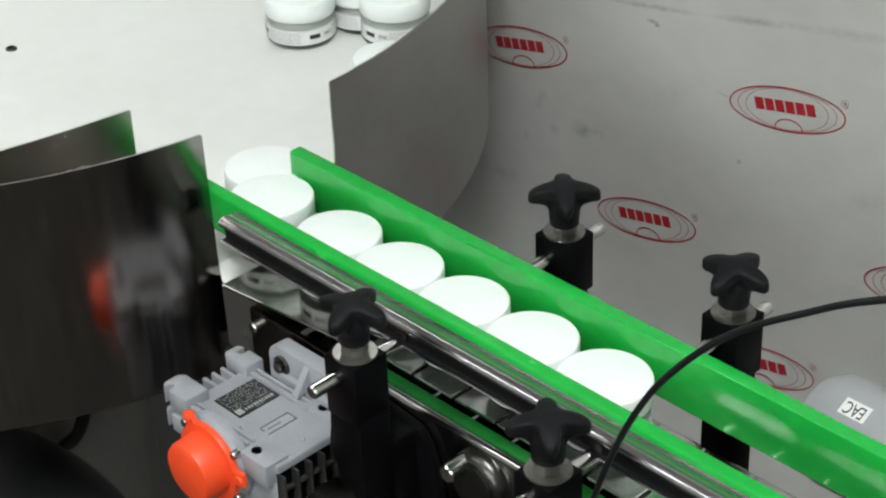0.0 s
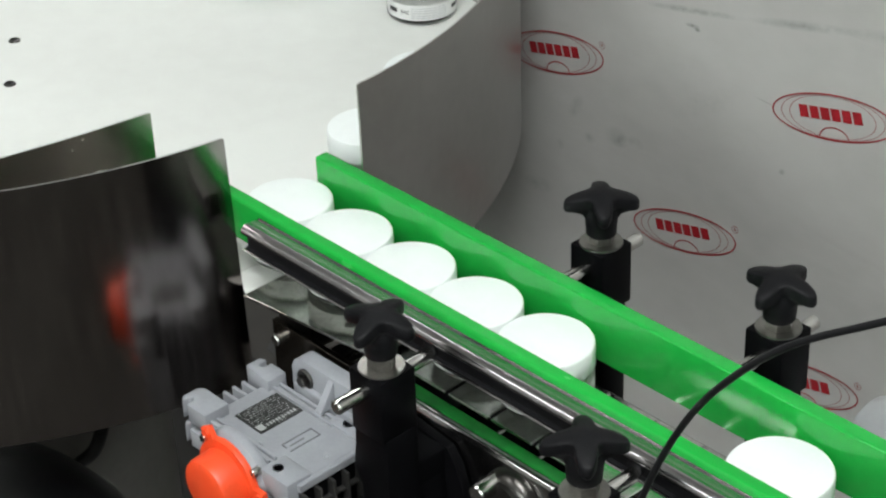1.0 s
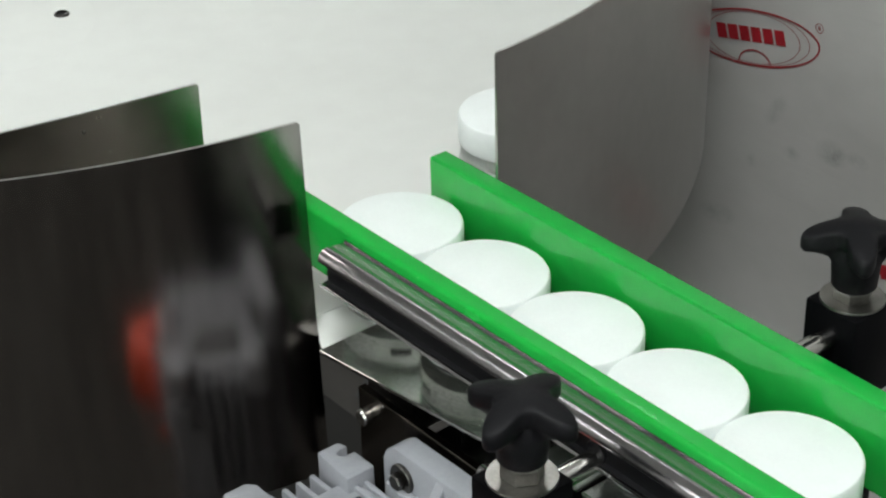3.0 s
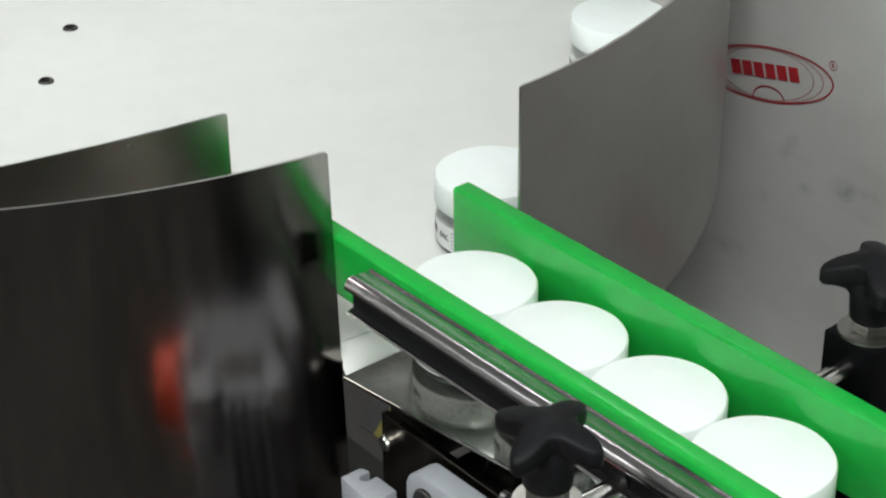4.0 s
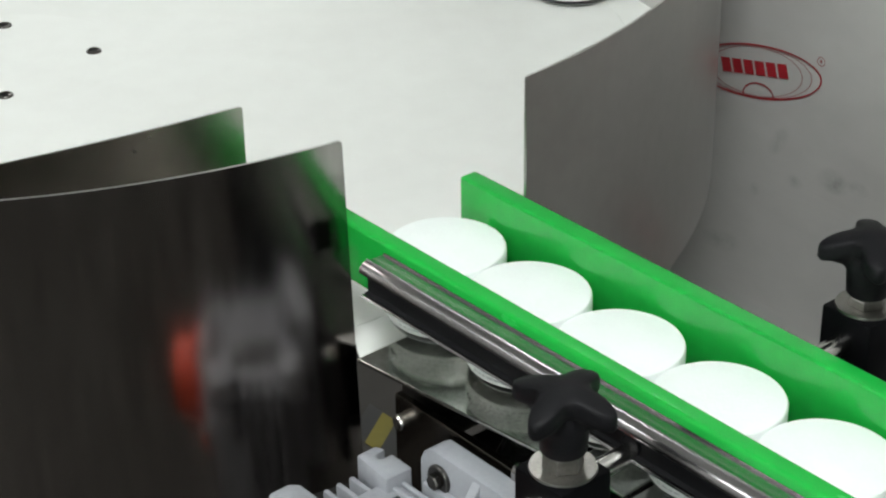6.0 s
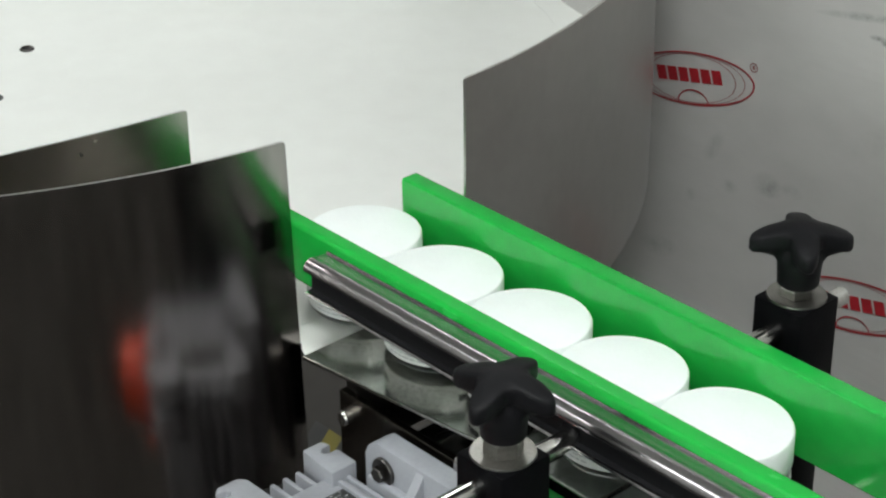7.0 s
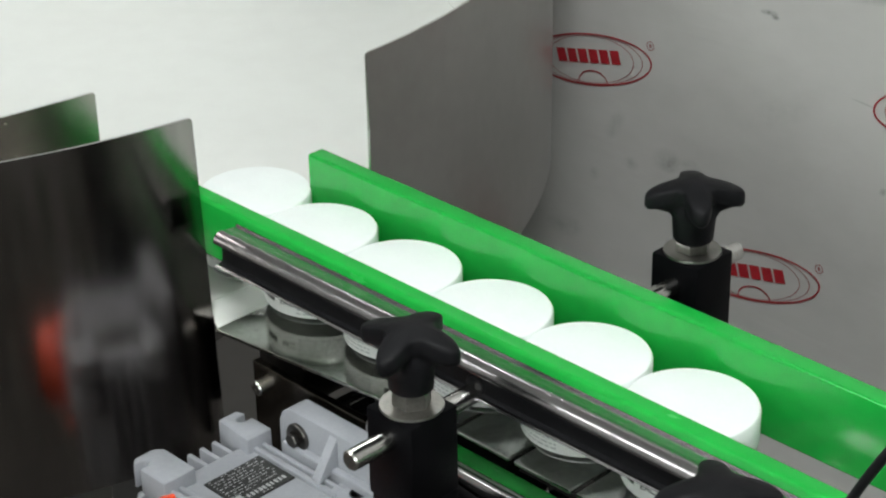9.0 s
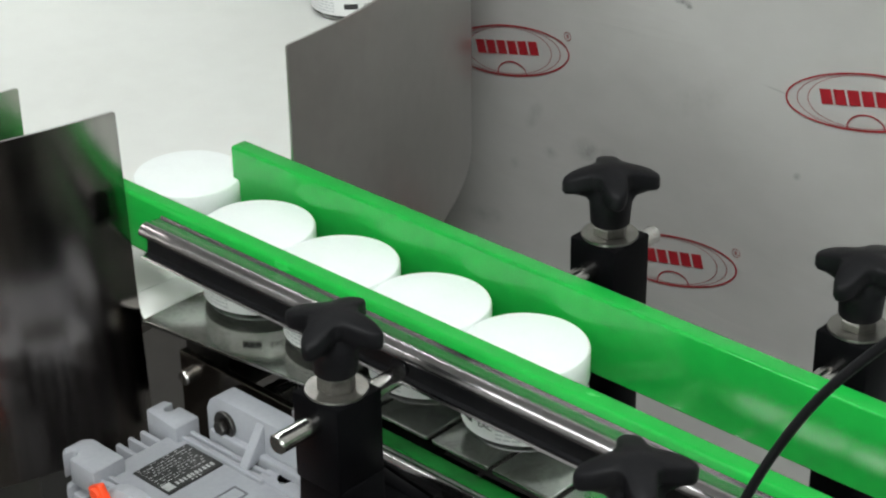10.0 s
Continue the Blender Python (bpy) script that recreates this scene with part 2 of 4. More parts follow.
def rod_mesh(p, q, r, bevel=0.0006, segs=24):
    p, q = Vector(p), Vector(q)
    length = (q - p).length
    m = Matrix.Translation(p) @ (q - p).to_track_quat("Z", "Y").to_matrix().to_4x4()
    return lathe([(0, 0), (r - bevel, 0), (r, bevel), (r, length - bevel), (r - bevel, length), (0, length)], segs, m)


def extrude_profile(points, a, b, axis="x", bevel=0.0):
    """A closed outline of two coordinates, drawn out along one axis from a to b."""
    bm = bmesh.new()
    place = {"x": lambda u, v, s: (s, u, v), "y": lambda u, v, s: (u, s, v), "z": lambda u, v, s: (u, v, s)}[axis]
    one = [bm.verts.new(place(u, v, a)) for u, v in points]
    two = [bm.verts.new(place(u, v, b)) for u, v in points]
    bm.faces.new(one)
    bm.faces.new(two[::-1])
    for k in range(len(points)):
        k2 = (k + 1) % len(points)
        bm.faces.new((one[k], two[k], two[k2], one[k2]))
    if bevel:
        bmesh.ops.recalc_face_normals(bm, faces=bm.faces)
        bmesh.ops.bevel(bm, geom=[e for e in bm.edges if e.calc_face_angle(0) > 0.5], offset=bevel, segments=2, profile=0.5, affect="EDGES")
    return bm


def sheet_along(points, z0, z1, thick, wobble=0.0, lean=0.0):
    """A thin upright sheet along a plan line, from height z0 to z1."""
    bm = bmesh.new()
    cols = []
    rows = 7
    (ax, ay), (bx, by) = points[0], points[1]
    (cx, cy), (dx, dy) = points[-1], points[-2]
    near = lambda px, py, qx, qy, d: (px + (qx - px) * d / math.hypot(qx - px, qy - py), py + (qy - py) * d / math.hypot(qx - px, qy - py))
    points = [points[0], near(ax, ay, bx, by, 0.0005), near(ax, ay, bx, by, 0.0016)] + list(points[1:-1]) + [near(cx, cy, dx, dy, 0.0016), near(cx, cy, dx, dy, 0.0005), points[-1]]
    high = z1
    for i, (x, y) in enumerate(points):
        end = min(i, len(points) - 1 - i)
        z1 = high - (0.0016, 0.0005, 0.0)[min(end, 2)]
        a, b = points[max(i - 1, 0)], points[min(i + 1, len(points) - 1)]
        t = Vector((b[0] - a[0], b[1] - a[1])).normalized()
        nx, ny = t.y, -t.x
        col = []
        for k in range(rows):
            z = z0 + (z1 - z0) * k / (rows - 1)
            w = wobble * noise.noise(Vector((x * 9, y * 9, z * 7))) + lean * (high - z)
            col.append((bm.verts.new((x + nx * (thick / 2 + w), y + ny * (thick / 2 + w), z)), bm.verts.new((x - nx * (thick / 2 - w), y - ny * (thick / 2 - w), z))))
        cols.append(col)
    for c, d in zip(cols, cols[1:]):
        for k in range(rows - 1):
            bm.faces.new((c[k][0], d[k][0], d[k + 1][0], c[k + 1][0]))
            bm.faces.new((c[k][1], c[k + 1][1], d[k + 1][1], d[k][1]))
        bm.faces.new((c[0][0], c[0][1], d[0][1], d[0][0]))
        bm.faces.new((c[-1][0], d[-1][0], d[-1][1], c[-1][1])).material_index = 1
    for c in (cols[0], cols[-1]):
        for k in range(rows - 1):
            bm.faces.new((c[k][0], c[k + 1][0], c[k + 1][1], c[k][1])).material_index = 1
    return bm


def tube_curve(points, r, steps=10, segs=12):
    """A round cable through the points, as a mesh."""
    pts = [Vector(p) for p in points]
    line = []
    for i in range(len(pts) - 1):
        p0, p1, p2, p3 = pts[max(i - 1, 0)], pts[i], pts[i + 1], pts[min(i + 2, len(pts) - 1)]
        for k in range(steps):
            t = k / steps
            line.append(0.5 * ((2 * p1) + (p2 - p0) * t + (2 * p0 - 5 * p1 + 4 * p2 - p3) * t * t + (3 * p1 - p0 - 3 * p2 + p3) * t ** 3))
    line.append(pts[-1])
    bm = bmesh.new()
    rings = []
    for i, p in enumerate(line):
        d = (line[min(i + 1, len(line) - 1)] - line[max(i - 1, 0)]).normalized()
        side = d.cross(Vector((0.3, 0.9, 0.2))).normalized()
        up = d.cross(side)
        rings.append([bm.verts.new(p + r * (math.cos(2 * math.pi * k / segs) * side + math.sin(2 * math.pi * k / segs) * up)) for k in range(segs)])
    for a, b in zip(rings, rings[1:]):
        for k in range(segs):
            bm.faces.new((a[k], a[(k + 1) % segs], b[(k + 1) % segs], b[k]))
    bm.faces.new(rings[0])
    bm.faces.new(rings[-1][::-1])
    return bm


# ---------------------------------------------------------------- sizes of the place
TOP = 0.906            # running height of table, plate and conveyor
JAR_D, JAR_H = 0.062, 0.0430
CX, CY = -0.410, 0.010  # middle of the turntable
TABLE_R = 0.399
GX, GY = -0.383, 0.030  # middle of the far guard sheet
SPIN = 28.3            # degrees a second, anticlockwise from above


def on_circle(r, deg, x=None, y=None):
    return (CX if x is None else x) + r * math.cos(radians(deg)), (CY if y is None else y) + r * math.sin(radians(deg))


# ---------------------------------------------------------------- room
def build_room():
    floor = part("floor", box((-3.2, -3.2, -0.1), (3.2, 3.2, 0.0)), FLOOR)
    tagged(floor, "dark grey-brown epoxy workshop floor", "floor", kind="structure")
    for name, lo, hi in (("wall_north", (-3.2, 3.2, 0), (3.2, 3.3, 3.0)), ("wall_east", (3.2, -3.3, 0), (3.3, 3.3, 3.0)), ("wall_west", (-3.3, -3.3, 0), (-3.2, 3.3, 3.0))):
        tagged(part(name, box(lo, hi), ROOMWALL), "plain grey painted workshop wall", "wall", kind="structure")
    # added dark sheet: the shade on the floor under the turntable
    mat = part("shade_sheet", box((-1.75, -0.42, 0.0), (-0.10, 0.655, 0.006), 0.002), FLOOR_SHADE)
    tagged(mat, "dark sheet added on the floor as the shade under the turntable", "floor mat")
    x0, x1, z0, z1 = WINDOW
    bm = bmesh.new()
    for lo, hi in (((-3.2, -3.3, 0), (3.2, -3.2, z0)), ((-3.2, -3.3, z1), (3.2, -3.2, 3.0)), ((-3.2, -3.3, z0), (x0, -3.2, z1)), ((x1, -3.3, z0), (3.2, -3.2, z1))):
        add_box(bm, lo, hi)
    tagged(part("wall_south", bm, ROOMWALL), "grey painted workshop wall with a wide window opening", "wall", kind="structure")
    win = tagged(empty("window_1", pose(0, -3.25, 0)), "wide bright workshop window in white frames", "window", kind="structure")
    bm = bmesh.new()
    for lo, hi in (((x0, -0.03, z0), (x1, 0.03, z0 + 0.05)), ((x0, -0.03, z1 - 0.05), (x1, 0.03, z1)), ((x0, -0.03, z0 + 0.05), (x0 + 0.05, 0.03, z1 - 0.05)), ((x1 - 0.05, -0.03, z0 + 0.05), (x1, 0.03, z1 - 0.05))):
        add_box(bm, lo, hi, 0.003)
    part("window_frame", bm, CEIL, win)
    pane = part("pane", box((x0 + 0.05, -0.006, z0 + 0.05), (x1 - 0.05, 0.0, z1 - 0.05)), GLASS, win, "clear glass pane")
    pane.visible_shadow = False
    part("window_sill", box((x0 - 0.04, 0.03, z0 - 0.03), (x1 + 0.04, 0.12, z0), 0.003), CEIL, win)
    sky = part("backdrop", box((-6, -5.05, -1), (6, -5.0, 5)), GLOW)
    tagged(sky, "bright overcast sky outside the window", "sky", kind="structure")
    tagged(part("ceiling", box((-3.3, -3.3, 3.0), (3.3, 3.3, 3.1)), CEIL), "plain white painted ceiling", "ceiling", kind="structure")
    for lx, ly in LAMPS:
        lamp = tagged(empty("ceiling_light", pose(lx, ly, LAMP_Z)), "flat white fluorescent ceiling light panel, switched on", "ceiling light", "ceiling lights")
        part("frame", box((-0.62, -0.30, 0.0), (0.62, 0.30, 0.08), 0.004), CEIL, lamp)
        part("diffuser", box((-0.58, -0.26, -0.006), (0.58, 0.26, -0.001), 0.001), GLOW, lamp, "glowing white diffuser")


build_room()


# ---------------------------------------------------------------- filmed machine panel with printed marks
def film_y(x, z):
    """Front of the slightly uneven film sheet."""
    return WALL_Y + 0.0012 * noise.noise(Vector((x * 5, 1.7, z * 5)))


def ellipse_ring(bm, cx, cz, a, b, w, tilt, y, arc=(0, 360), wz=None):
    n = 64
    pts = []
    for k in range(n + 1):
        t = radians(arc[0] + (arc[1] - arc[0]) * k / n)
        row = []
        for s in (-0.5, 0.5):
            u, v = (a + s * w) * math.cos(t), (b + s * (wz or w)) * math.sin(t)
            c, sn = math.cos(radians(tilt)), math.sin(radians(tilt))
            px, pz = cx + u * c - v * sn, cz + u * sn + v * c
            row.append(bm.verts.new((px, film_y(px, pz) + y, pz)))
        pts.append(row)
    for p, q in zip(pts, pts[1:]):
        bm.faces.new((p[0], q[0], q[1], p[1]))


def flat_quad(bm, cx, cz, u0, u1, v0, v1, tilt, y, lean=0.0):
    c, sn = math.cos(radians(tilt)), math.sin(radians(tilt))
    vs = []
    for u, v in ((u0, v0), (u1, v0), (u1 + lean, v1), (u0 + lean, v1)):
        px, pz = cx + u * c - v * sn, cz + u * sn + v * c
        vs.append(bm.verts.new((px, film_y(px, pz) + y, pz)))
    bm.faces.new(vs)


def build_panel():
    panel = tagged(empty("machine_cabinet", pose(0, 0, 0)), "tall grey sheet-steel machine cabinet wrapped in printed protective film", "cabinet")
    bm = bmesh.new()
    nx, nz = 60, 36
    z0, z1 = 0.0, 1.62
    plan = [(1.35 - 1.5 * i / 44, WALL_Y) for i in range(45)]
    heading = 180.0
    while len(plan) <= nx:
        heading = max(150.0, heading - 5.0)
        plan.append((plan[-1][0] + 0.03 * math.cos(radians(heading)), plan[-1][1] + 0.03 * math.sin(radians(heading))))
    grid = [[None] * (nz + 1) for _ in range(nx + 1)]
    for i, (x, y) in enumerate(plan):
        for k in range(nz + 1):
            z = z0 + (z1 - z0) * k / nz
            grid[i][k] = bm.verts.new((x, y - WALL_Y + film_y(x, z), z))
    for i in range(nx):
        for k in range(nz):
            bm.faces.new((grid[i][k], grid[i + 1][k], grid[i + 1][k + 1], grid[i][k + 1]))
    rim = [e for e in bm.edges if e.is_boundary]
    made = bmesh.ops.extrude_edge_only(bm, edges=rim)["geom"]
    for v in made:
        if isinstance(v, bmesh.types.BMVert):
            v.co.y = WALL_Y + 0.62
    part("film_sheet", bm, FILM, panel, "dull grey steel under creased protective film", smooth=40)
    y = -0.0007
    tilt = 12.5
    marks = [(-0.104, 0.896), (0.182, 0.938), (0.467, 0.979), (0.044, 0.780), (0.322, 0.831), (0.607, 0.873), (0.174, 0.689), (0.452, 0.732), (0.327, 0.598), (0.612, 0.632),
             (0.022, 0.537), (0.052, 1.046), (0.337, 1.089)]
    for cx, cz in marks:
        bm = bmesh.new()
        ellipse_ring(bm, cx, cz, 0.056, 0.0185, 0.0013, tilt, y, wz=0.0011)
        for k in range(6):
            u = -0.0298 + k * 0.0100
            flat_quad(bm, cx, cz, u, u + 0.0082, -0.0026, 0.0074, tilt, y, -0.0008)
        ellipse_ring(bm, cx + 0.0036, cz - 0.0168, 0.0135, 0.0090, 0.0009, tilt, y, (0, 180))
        ink = part("printed_mark", bm, RED, panel, "dark red oval printed on the film")
        bm = bmesh.new()
        ellipse_ring(bm, cx, cz, 0.048, 0.0180, 0.0007, tilt, y + 0.0002, wz=0.0004)
        ellipse_ring(bm, cx, cz, 0.040, 0.0172, 0.0007, tilt, y + 0.0002, wz=0.0004)
        ellipse_ring(bm, cx + 0.0535, cz + 0.0245, 0.0030, 0.0030, 0.0006, tilt, y)
        flat_quad(bm, cx + 0.0535, cz + 0.0245, -0.0009, 0.0009, -0.0013, 0.0013, tilt, y)
        part("thin_ring", bm, GREYRED, ink, "thin faded red rings")


build_panel()


# ---------------------------------------------------------------- turntable and its guards
def build_turntable():
    table = tagged(empty("turntable", pose(CX, CY, TOP)), "large round white laminate turntable carrying jars", "rotary table")
    r = TABLE_R
    part("disc", lathe([(0, 0), (r * 0.5, 0), (r - 0.0004, 0), (r, -0.0004), (r, -0.010), (r - 0.002, -0.012), (0, -0.012)], 160), TABLE, table, smooth=30)
    part("hub", lathe([(0, -0.012), (0.06, -0.012), (0.06, -0.09), (0, -0.09)], 48), DARK, table)
    return table


TURNTABLE = build_turntable()
HUB_X, HUB_Y = -0.438, -0.003


def build_hub_disc():
    hub = tagged(empty("hub_disc", pose(HUB_X, HUB_Y, TOP)), "thin white hub disc with dark socket screws on the turntable", "hub disc")
    part("disc", lathe([(0, 0.0006), (0.064, 0.0006), (0.080, 0.00002), (0.080, 0.0), (0, 0.0)], 96), TABLE, hub, smooth=30)
    for k in range(4):
        a = radians(-18.9 + 90 * k)
        m = pose(0.059 * math.cos(a), 0.059 * math.sin(a), 0.0006)
        ring = part("screw", lathe([(0.0030, 0.0002), (0.0034, 0.0017), (0.0044, 0.0014), (0.0052, 0.0004), (0.0052, -0.0004), (0.0030, -0.0004)], 24, m), DARK, hub, "dark socket screw", smooth=40)
        part("socket", lathe([(0, 0.0003), (0.0031, 0.0003), (0.0031, -0.0004), (0, -0.0004)], 6, m), BLACK, ring, "black hexagon socket")
    return hub


HUB = build_hub_disc()


def build_table_stand():
    stand = tagged(empty("table_stand", pose(CX, CY, 0)), "dark steel column stand under the turntable", "machine stand")
    part("column", lathe([(0, TOP - 0.096), (0.11, TOP - 0.096), (0.11, 0.02), (0.0, 0.02)], 64), DRUM, stand, "grey painted steel column", smooth=30)
    part("foot", lathe([(0, 0.0202), (0.25, 0.0202), (0.255, 0.016), (0.255, 0.0), (0, 0.0)], 64), DRUM, stand, smooth=30)
    part("deck", lathe([(0.0, TOP - 0.090), (0.300, TOP - 0.090), (0.300, TOP - 0.096), (0.0, TOP - 0.096)], 96), DARK, stand, smooth=30)
    for a, reach, tall in ((-50, 0.414, 0.010), (-95, 0.414, 0.010), (-140, 0.414, 0.010), (62, 0.438, 0.044), (90, 0.428, 0.044), (125, 0.410, 0.044)):
        bm = bmesh.new()
        add_box(bm, (0.26, -0.015, TOP - 0.0898), (reach, 0.015, TOP - 0.0858), 0.0008)
        add_box(bm, (reach - 0.004, -0.015, TOP - 0.0898), (reach, 0.015, TOP - 0.0858 + tall), 0.0008)
        bmesh.ops.transform(bm, matrix=pose(0, 0, 0, 0, 0, a), verts=bm.verts)
        part("strut", bm, DARK, stand, "bent steel strut holding the guard")


build_table_stand()


def build_hazard_tape():
    tape = tagged(empty("hazard_tape", pose(-1.000, 0.715, 0)), "strip of yellow and black hazard tape stuck on the floor", "tape")
    for k in range(3):
        bm = bmesh.new()
        x = -0.03 + k * 0.0275
        vs = [bm.verts.new(p) for p in ((x, 0.03, 0.0005), (x + 0.0275, 0.03, 0.0005), (x + 0.0275 + 0.038, -0.03, 0.0005), (x + 0.038, -0.03, 0.0005))]
        top = [bm.verts.new(v.co + Vector((0, 0, 0.0006))) for v in vs]
        bm.faces.new(vs[::-1])
        bm.faces.new(top)
        for i in range(4):
            bm.faces.new((vs[i], vs[(i + 1) % 4], top[(i + 1) % 4], top[i]))
        part("stripe", bm, YELLOW if k % 2 else PRINT_BLACK, tape)


build_hazard_tape()


def build_guards():
    LEAN = -0.050  # the front sheet stands out a little at its foot
    arc = [on_circle(0.4085, a, GX, GY) for a in np.linspace(1.95, 138, 100)]
    guard = part("guard_sheet", sheet_along(arc, TOP - 0.050, 1.0350, 0.0016, 0.0008), GUARD, smooth=30)
    tagged(guard, "curved dull steel guard sheet round the turntable edge", "guard sheet")
    arc = [on_circle(0.4090, a) for a in np.linspace(-8.3, -150, 100)]
    front = part("guard_sheet", sheet_along(arc, TOP - 0.079, 1.0195, 0.0016, 0.0004, LEAN), PANEL, smooth=30)
    tagged(front, "curved mirror-polished steel guard sheet beside the conveyor mouth", "guard sheet")
    line = [(-0.0815, -0.054), (-0.0845, -0.075), (-0.0885, -0.10), (-0.0935, -0.125), (-0.099, -0.15), (-0.106, -0.178), (-0.117, -0.210), (-0.134, -0.243), (-0.158, -0.275), (-0.183, -0.308), (-0.206, -0.338)]
    fine = []
    for (ax, ay), (bx, by) in zip(line, line[1:]):
        fine += [(ax + (bx - ax) * k / 4, ay + (by - ay) * k / 4) for k in range(4)]
    fine.append(line[-1])
    inner = part("guide_sheet", sheet_along(fine, TOP + 0.0015, 1.0127, 0.0015), GUIDE, smooth=30)
    part("rivet", rod_mesh((-0.0920, -0.1135, 1.0034), (-0.0896, -0.1135, 1.0034), 0.0009, 0.0002, 16), DARK, inner, "small dark rivet")
    for sheet in (guard, front, inner):
        sheet.data.materials.append(EDGE)
    tagged(inner, "bent dull steel guide sheet standing over the turntable", "guide sheet")


build_guards()


# ---------------------------------------------------------------- conveyor
CONV_X0, CONV_X1 = 0.125, 1.25
SLAT_P, SLAT_W = 0.0381, 0.036
LOOP_R = 0.036
LOOP_L = CONV_X1 - CONV_X0


def chain_pose(s):
    """The pose of a slat at the length s along the chain's loop: along the top towards the table, round, and back below."""
    turn = math.pi * LOOP_R
    s = s % (2 * LOOP_L + 2 * turn)
    zc = TOP - 0.003 - LOOP_R
    if s < LOOP_L:
        return pose(CONV_X1 - s, 0, zc + LOOP_R)
    s -= LOOP_L
    if s < turn:
        a = s / LOOP_R
        return pose(CONV_X0 - LOOP_R * math.sin(a), 0, zc + LOOP_R * math.cos(a), 0, -math.degrees(a), 0)
    s -= turn
    if s < LOOP_L:
        return pose(CONV_X0 + s, 0, zc - LOOP_R, 0, -180, 0)
    s -= LOOP_L
    a = s / LOOP_R
    return pose(CONV_X1 + LOOP_R * math.sin(a), 0, zc - LOOP_R * math.cos(a), 0, -180 - math.degrees(a), 0)


SLATS = []


def build_conveyor():
    conv = tagged(empty("conveyor", pose(0, 0, 0)), "narrow steel slat conveyor with green wear strips and black side brackets", "conveyor")
    loop = 2 * LOOP_L + 2 * math.pi * LOOP_R
    count = int(loop / SLAT_P)
    first = None
    for k in range(count):
        if first is None:
            bm = bmesh.new()
            add_box(bm, (-SLAT_P / 2 + 0.0011, -SLAT_W, -0.002), (SLAT_P / 2 - 0.0011, SLAT_W, 0.0005), 0.0009)
            add_box(bm, (-SLAT_P / 2 + 0.006, -0.012, -0.010), (SLAT_P / 2 - 0.006, 0.012, -0.0015), 0.001)
            first = part("slat", bm, SLAT, conv)
            ob = first
        else:
            ob = new("slat", first.data)
            ob.parent = conv
        SLATS.append((ob, k * loop / count))
    for side, name in ((-1, "wear_strip"), (1, "wear_strip")):
        y0, y1 = sorted((side * 0.0370, side * 0.0472))
        part(name, box((0.150, y0, TOP - 0.024), (CONV_X1, y1, TOP - (0.0085 if side < 0 else 0.0125)), 0.001), WEAR_SHADE if side < 0 else STEEL, conv, "green plastic wear strip, darkened in colour for shade" if side < 0 else "steel edge strip")
        prof, drop = [], 0.010 if side < 0 else 0.026
        for k in range(9):
            a = math.pi * k / 8
            prof.append((side * (0.0520 - 0.0040 * math.cos(a)), TOP - drop + 0.0045 * math.sin(a)))
        prof += [(side * 0.0560, TOP - 0.088), (side * 0.0480, TOP - 0.088)]
        part("side_rail", extrude_profile(prof, 0.125, 0.425, "x"), STEEL, conv, "rolled steel side rail", smooth=30)
        part("side_rail", extrude_profile(prof, 0.4262, CONV_X1, "x"), STEEL, conv, "rolled steel side rail", smooth=30)
        part("end_bracket", box((0.034, min(side * 0.0475, side * 0.052), TOP - 0.085), (0.1245, max(side * 0.0475, side * 0.052), TOP - 0.0115), 0.0007), BRACKET, conv, "dark polished steel end bracket")
        part("end_bolt", rod_mesh((0.042, side * 0.0515, TOP - 0.0235), (0.042, side * 0.0574, TOP - 0.0235), 0.0042, 0.0008, 18), CHROME, conv, "socket head bolt", smooth=40)
        part("sprocket_cover", box((0.075, min(side * 0.040, side * 0.0465), TOP - 0.06), (0.30, max(side * 0.040, side * 0.0465), TOP - 0.0235), 0.002), BLACK, conv, "black plastic chain cover")
    # added black sheet: hides the lit floor so the gap stays dark
    part("gap_blind", box((0.0345, -0.0470, TOP - 0.066), (0.150, 0.0470, TOP - 0.060), 0.001), BLACK, conv, "black sheet added to keep the gap under the chain dark")
    part("bolt", rod_mesh((0.262, -0.058, 0.886), (0.262, -0.080, 0.886), 0.0064, 0.001, 20), CHROME, conv, "steel socket head bolt", smooth=40)
    bm = lathe([(0, 0.0), (0.0225, 0.0), (0.0225, 0.004), (0.0205, 0.0075), (0.0170, 0.009), (0.0165, 0.012), (0, 0.012)], 48, pose(0.272, -0.0562, 0.874, 90, 0, 0))
    part("bearing_flange", bm, DARK, conv, "dark turned steel bearing flange", smooth=40)
    for x in (0.62, 1.15):
        part("leg", box((x - 0.02, -0.046, 0.0), (x + 0.02, 0.046, TOP - 0.088), 0.002), DARK, conv)
    plate = part("dead_plate", extrude_profile([(0.0145, -0.0595), (0.135, -0.0455), (0.135, 0.0455), (0.0145, 0.0595)], TOP + 0.0005, TOP + 0.0025, "z", 0.0004), PLATE)
    plate.name = "transfer_plate"
    tagged(plate, "thin worn steel transfer plate bridging conveyor and turntable", "plate")
    part("bracket", box((0.034, -0.04, TOP - 0.02), (0.06, 0.04, TOP + 0.0005)), DARK, plate)
    edge = []
    for k in range(13):
        y = -0.042 + 0.088 * k / 12
        edge.append((CX + math.sqrt((TABLE_R + 0.0008) ** 2 - (y - CY) ** 2), y))
    lip = part("table_lip", extrude_profile([(0.033, -0.0480), (0.0180, -0.0556), (0.0145, -0.0562), (0.0095, -0.0545), (0.0045, -0.0520), (0.0012, -0.0495)] + edge + [(0.010, 0.0560), (0.033, 0.0560)], TOP - 0.0008, TOP + 0.0002, "z"), TABLE)
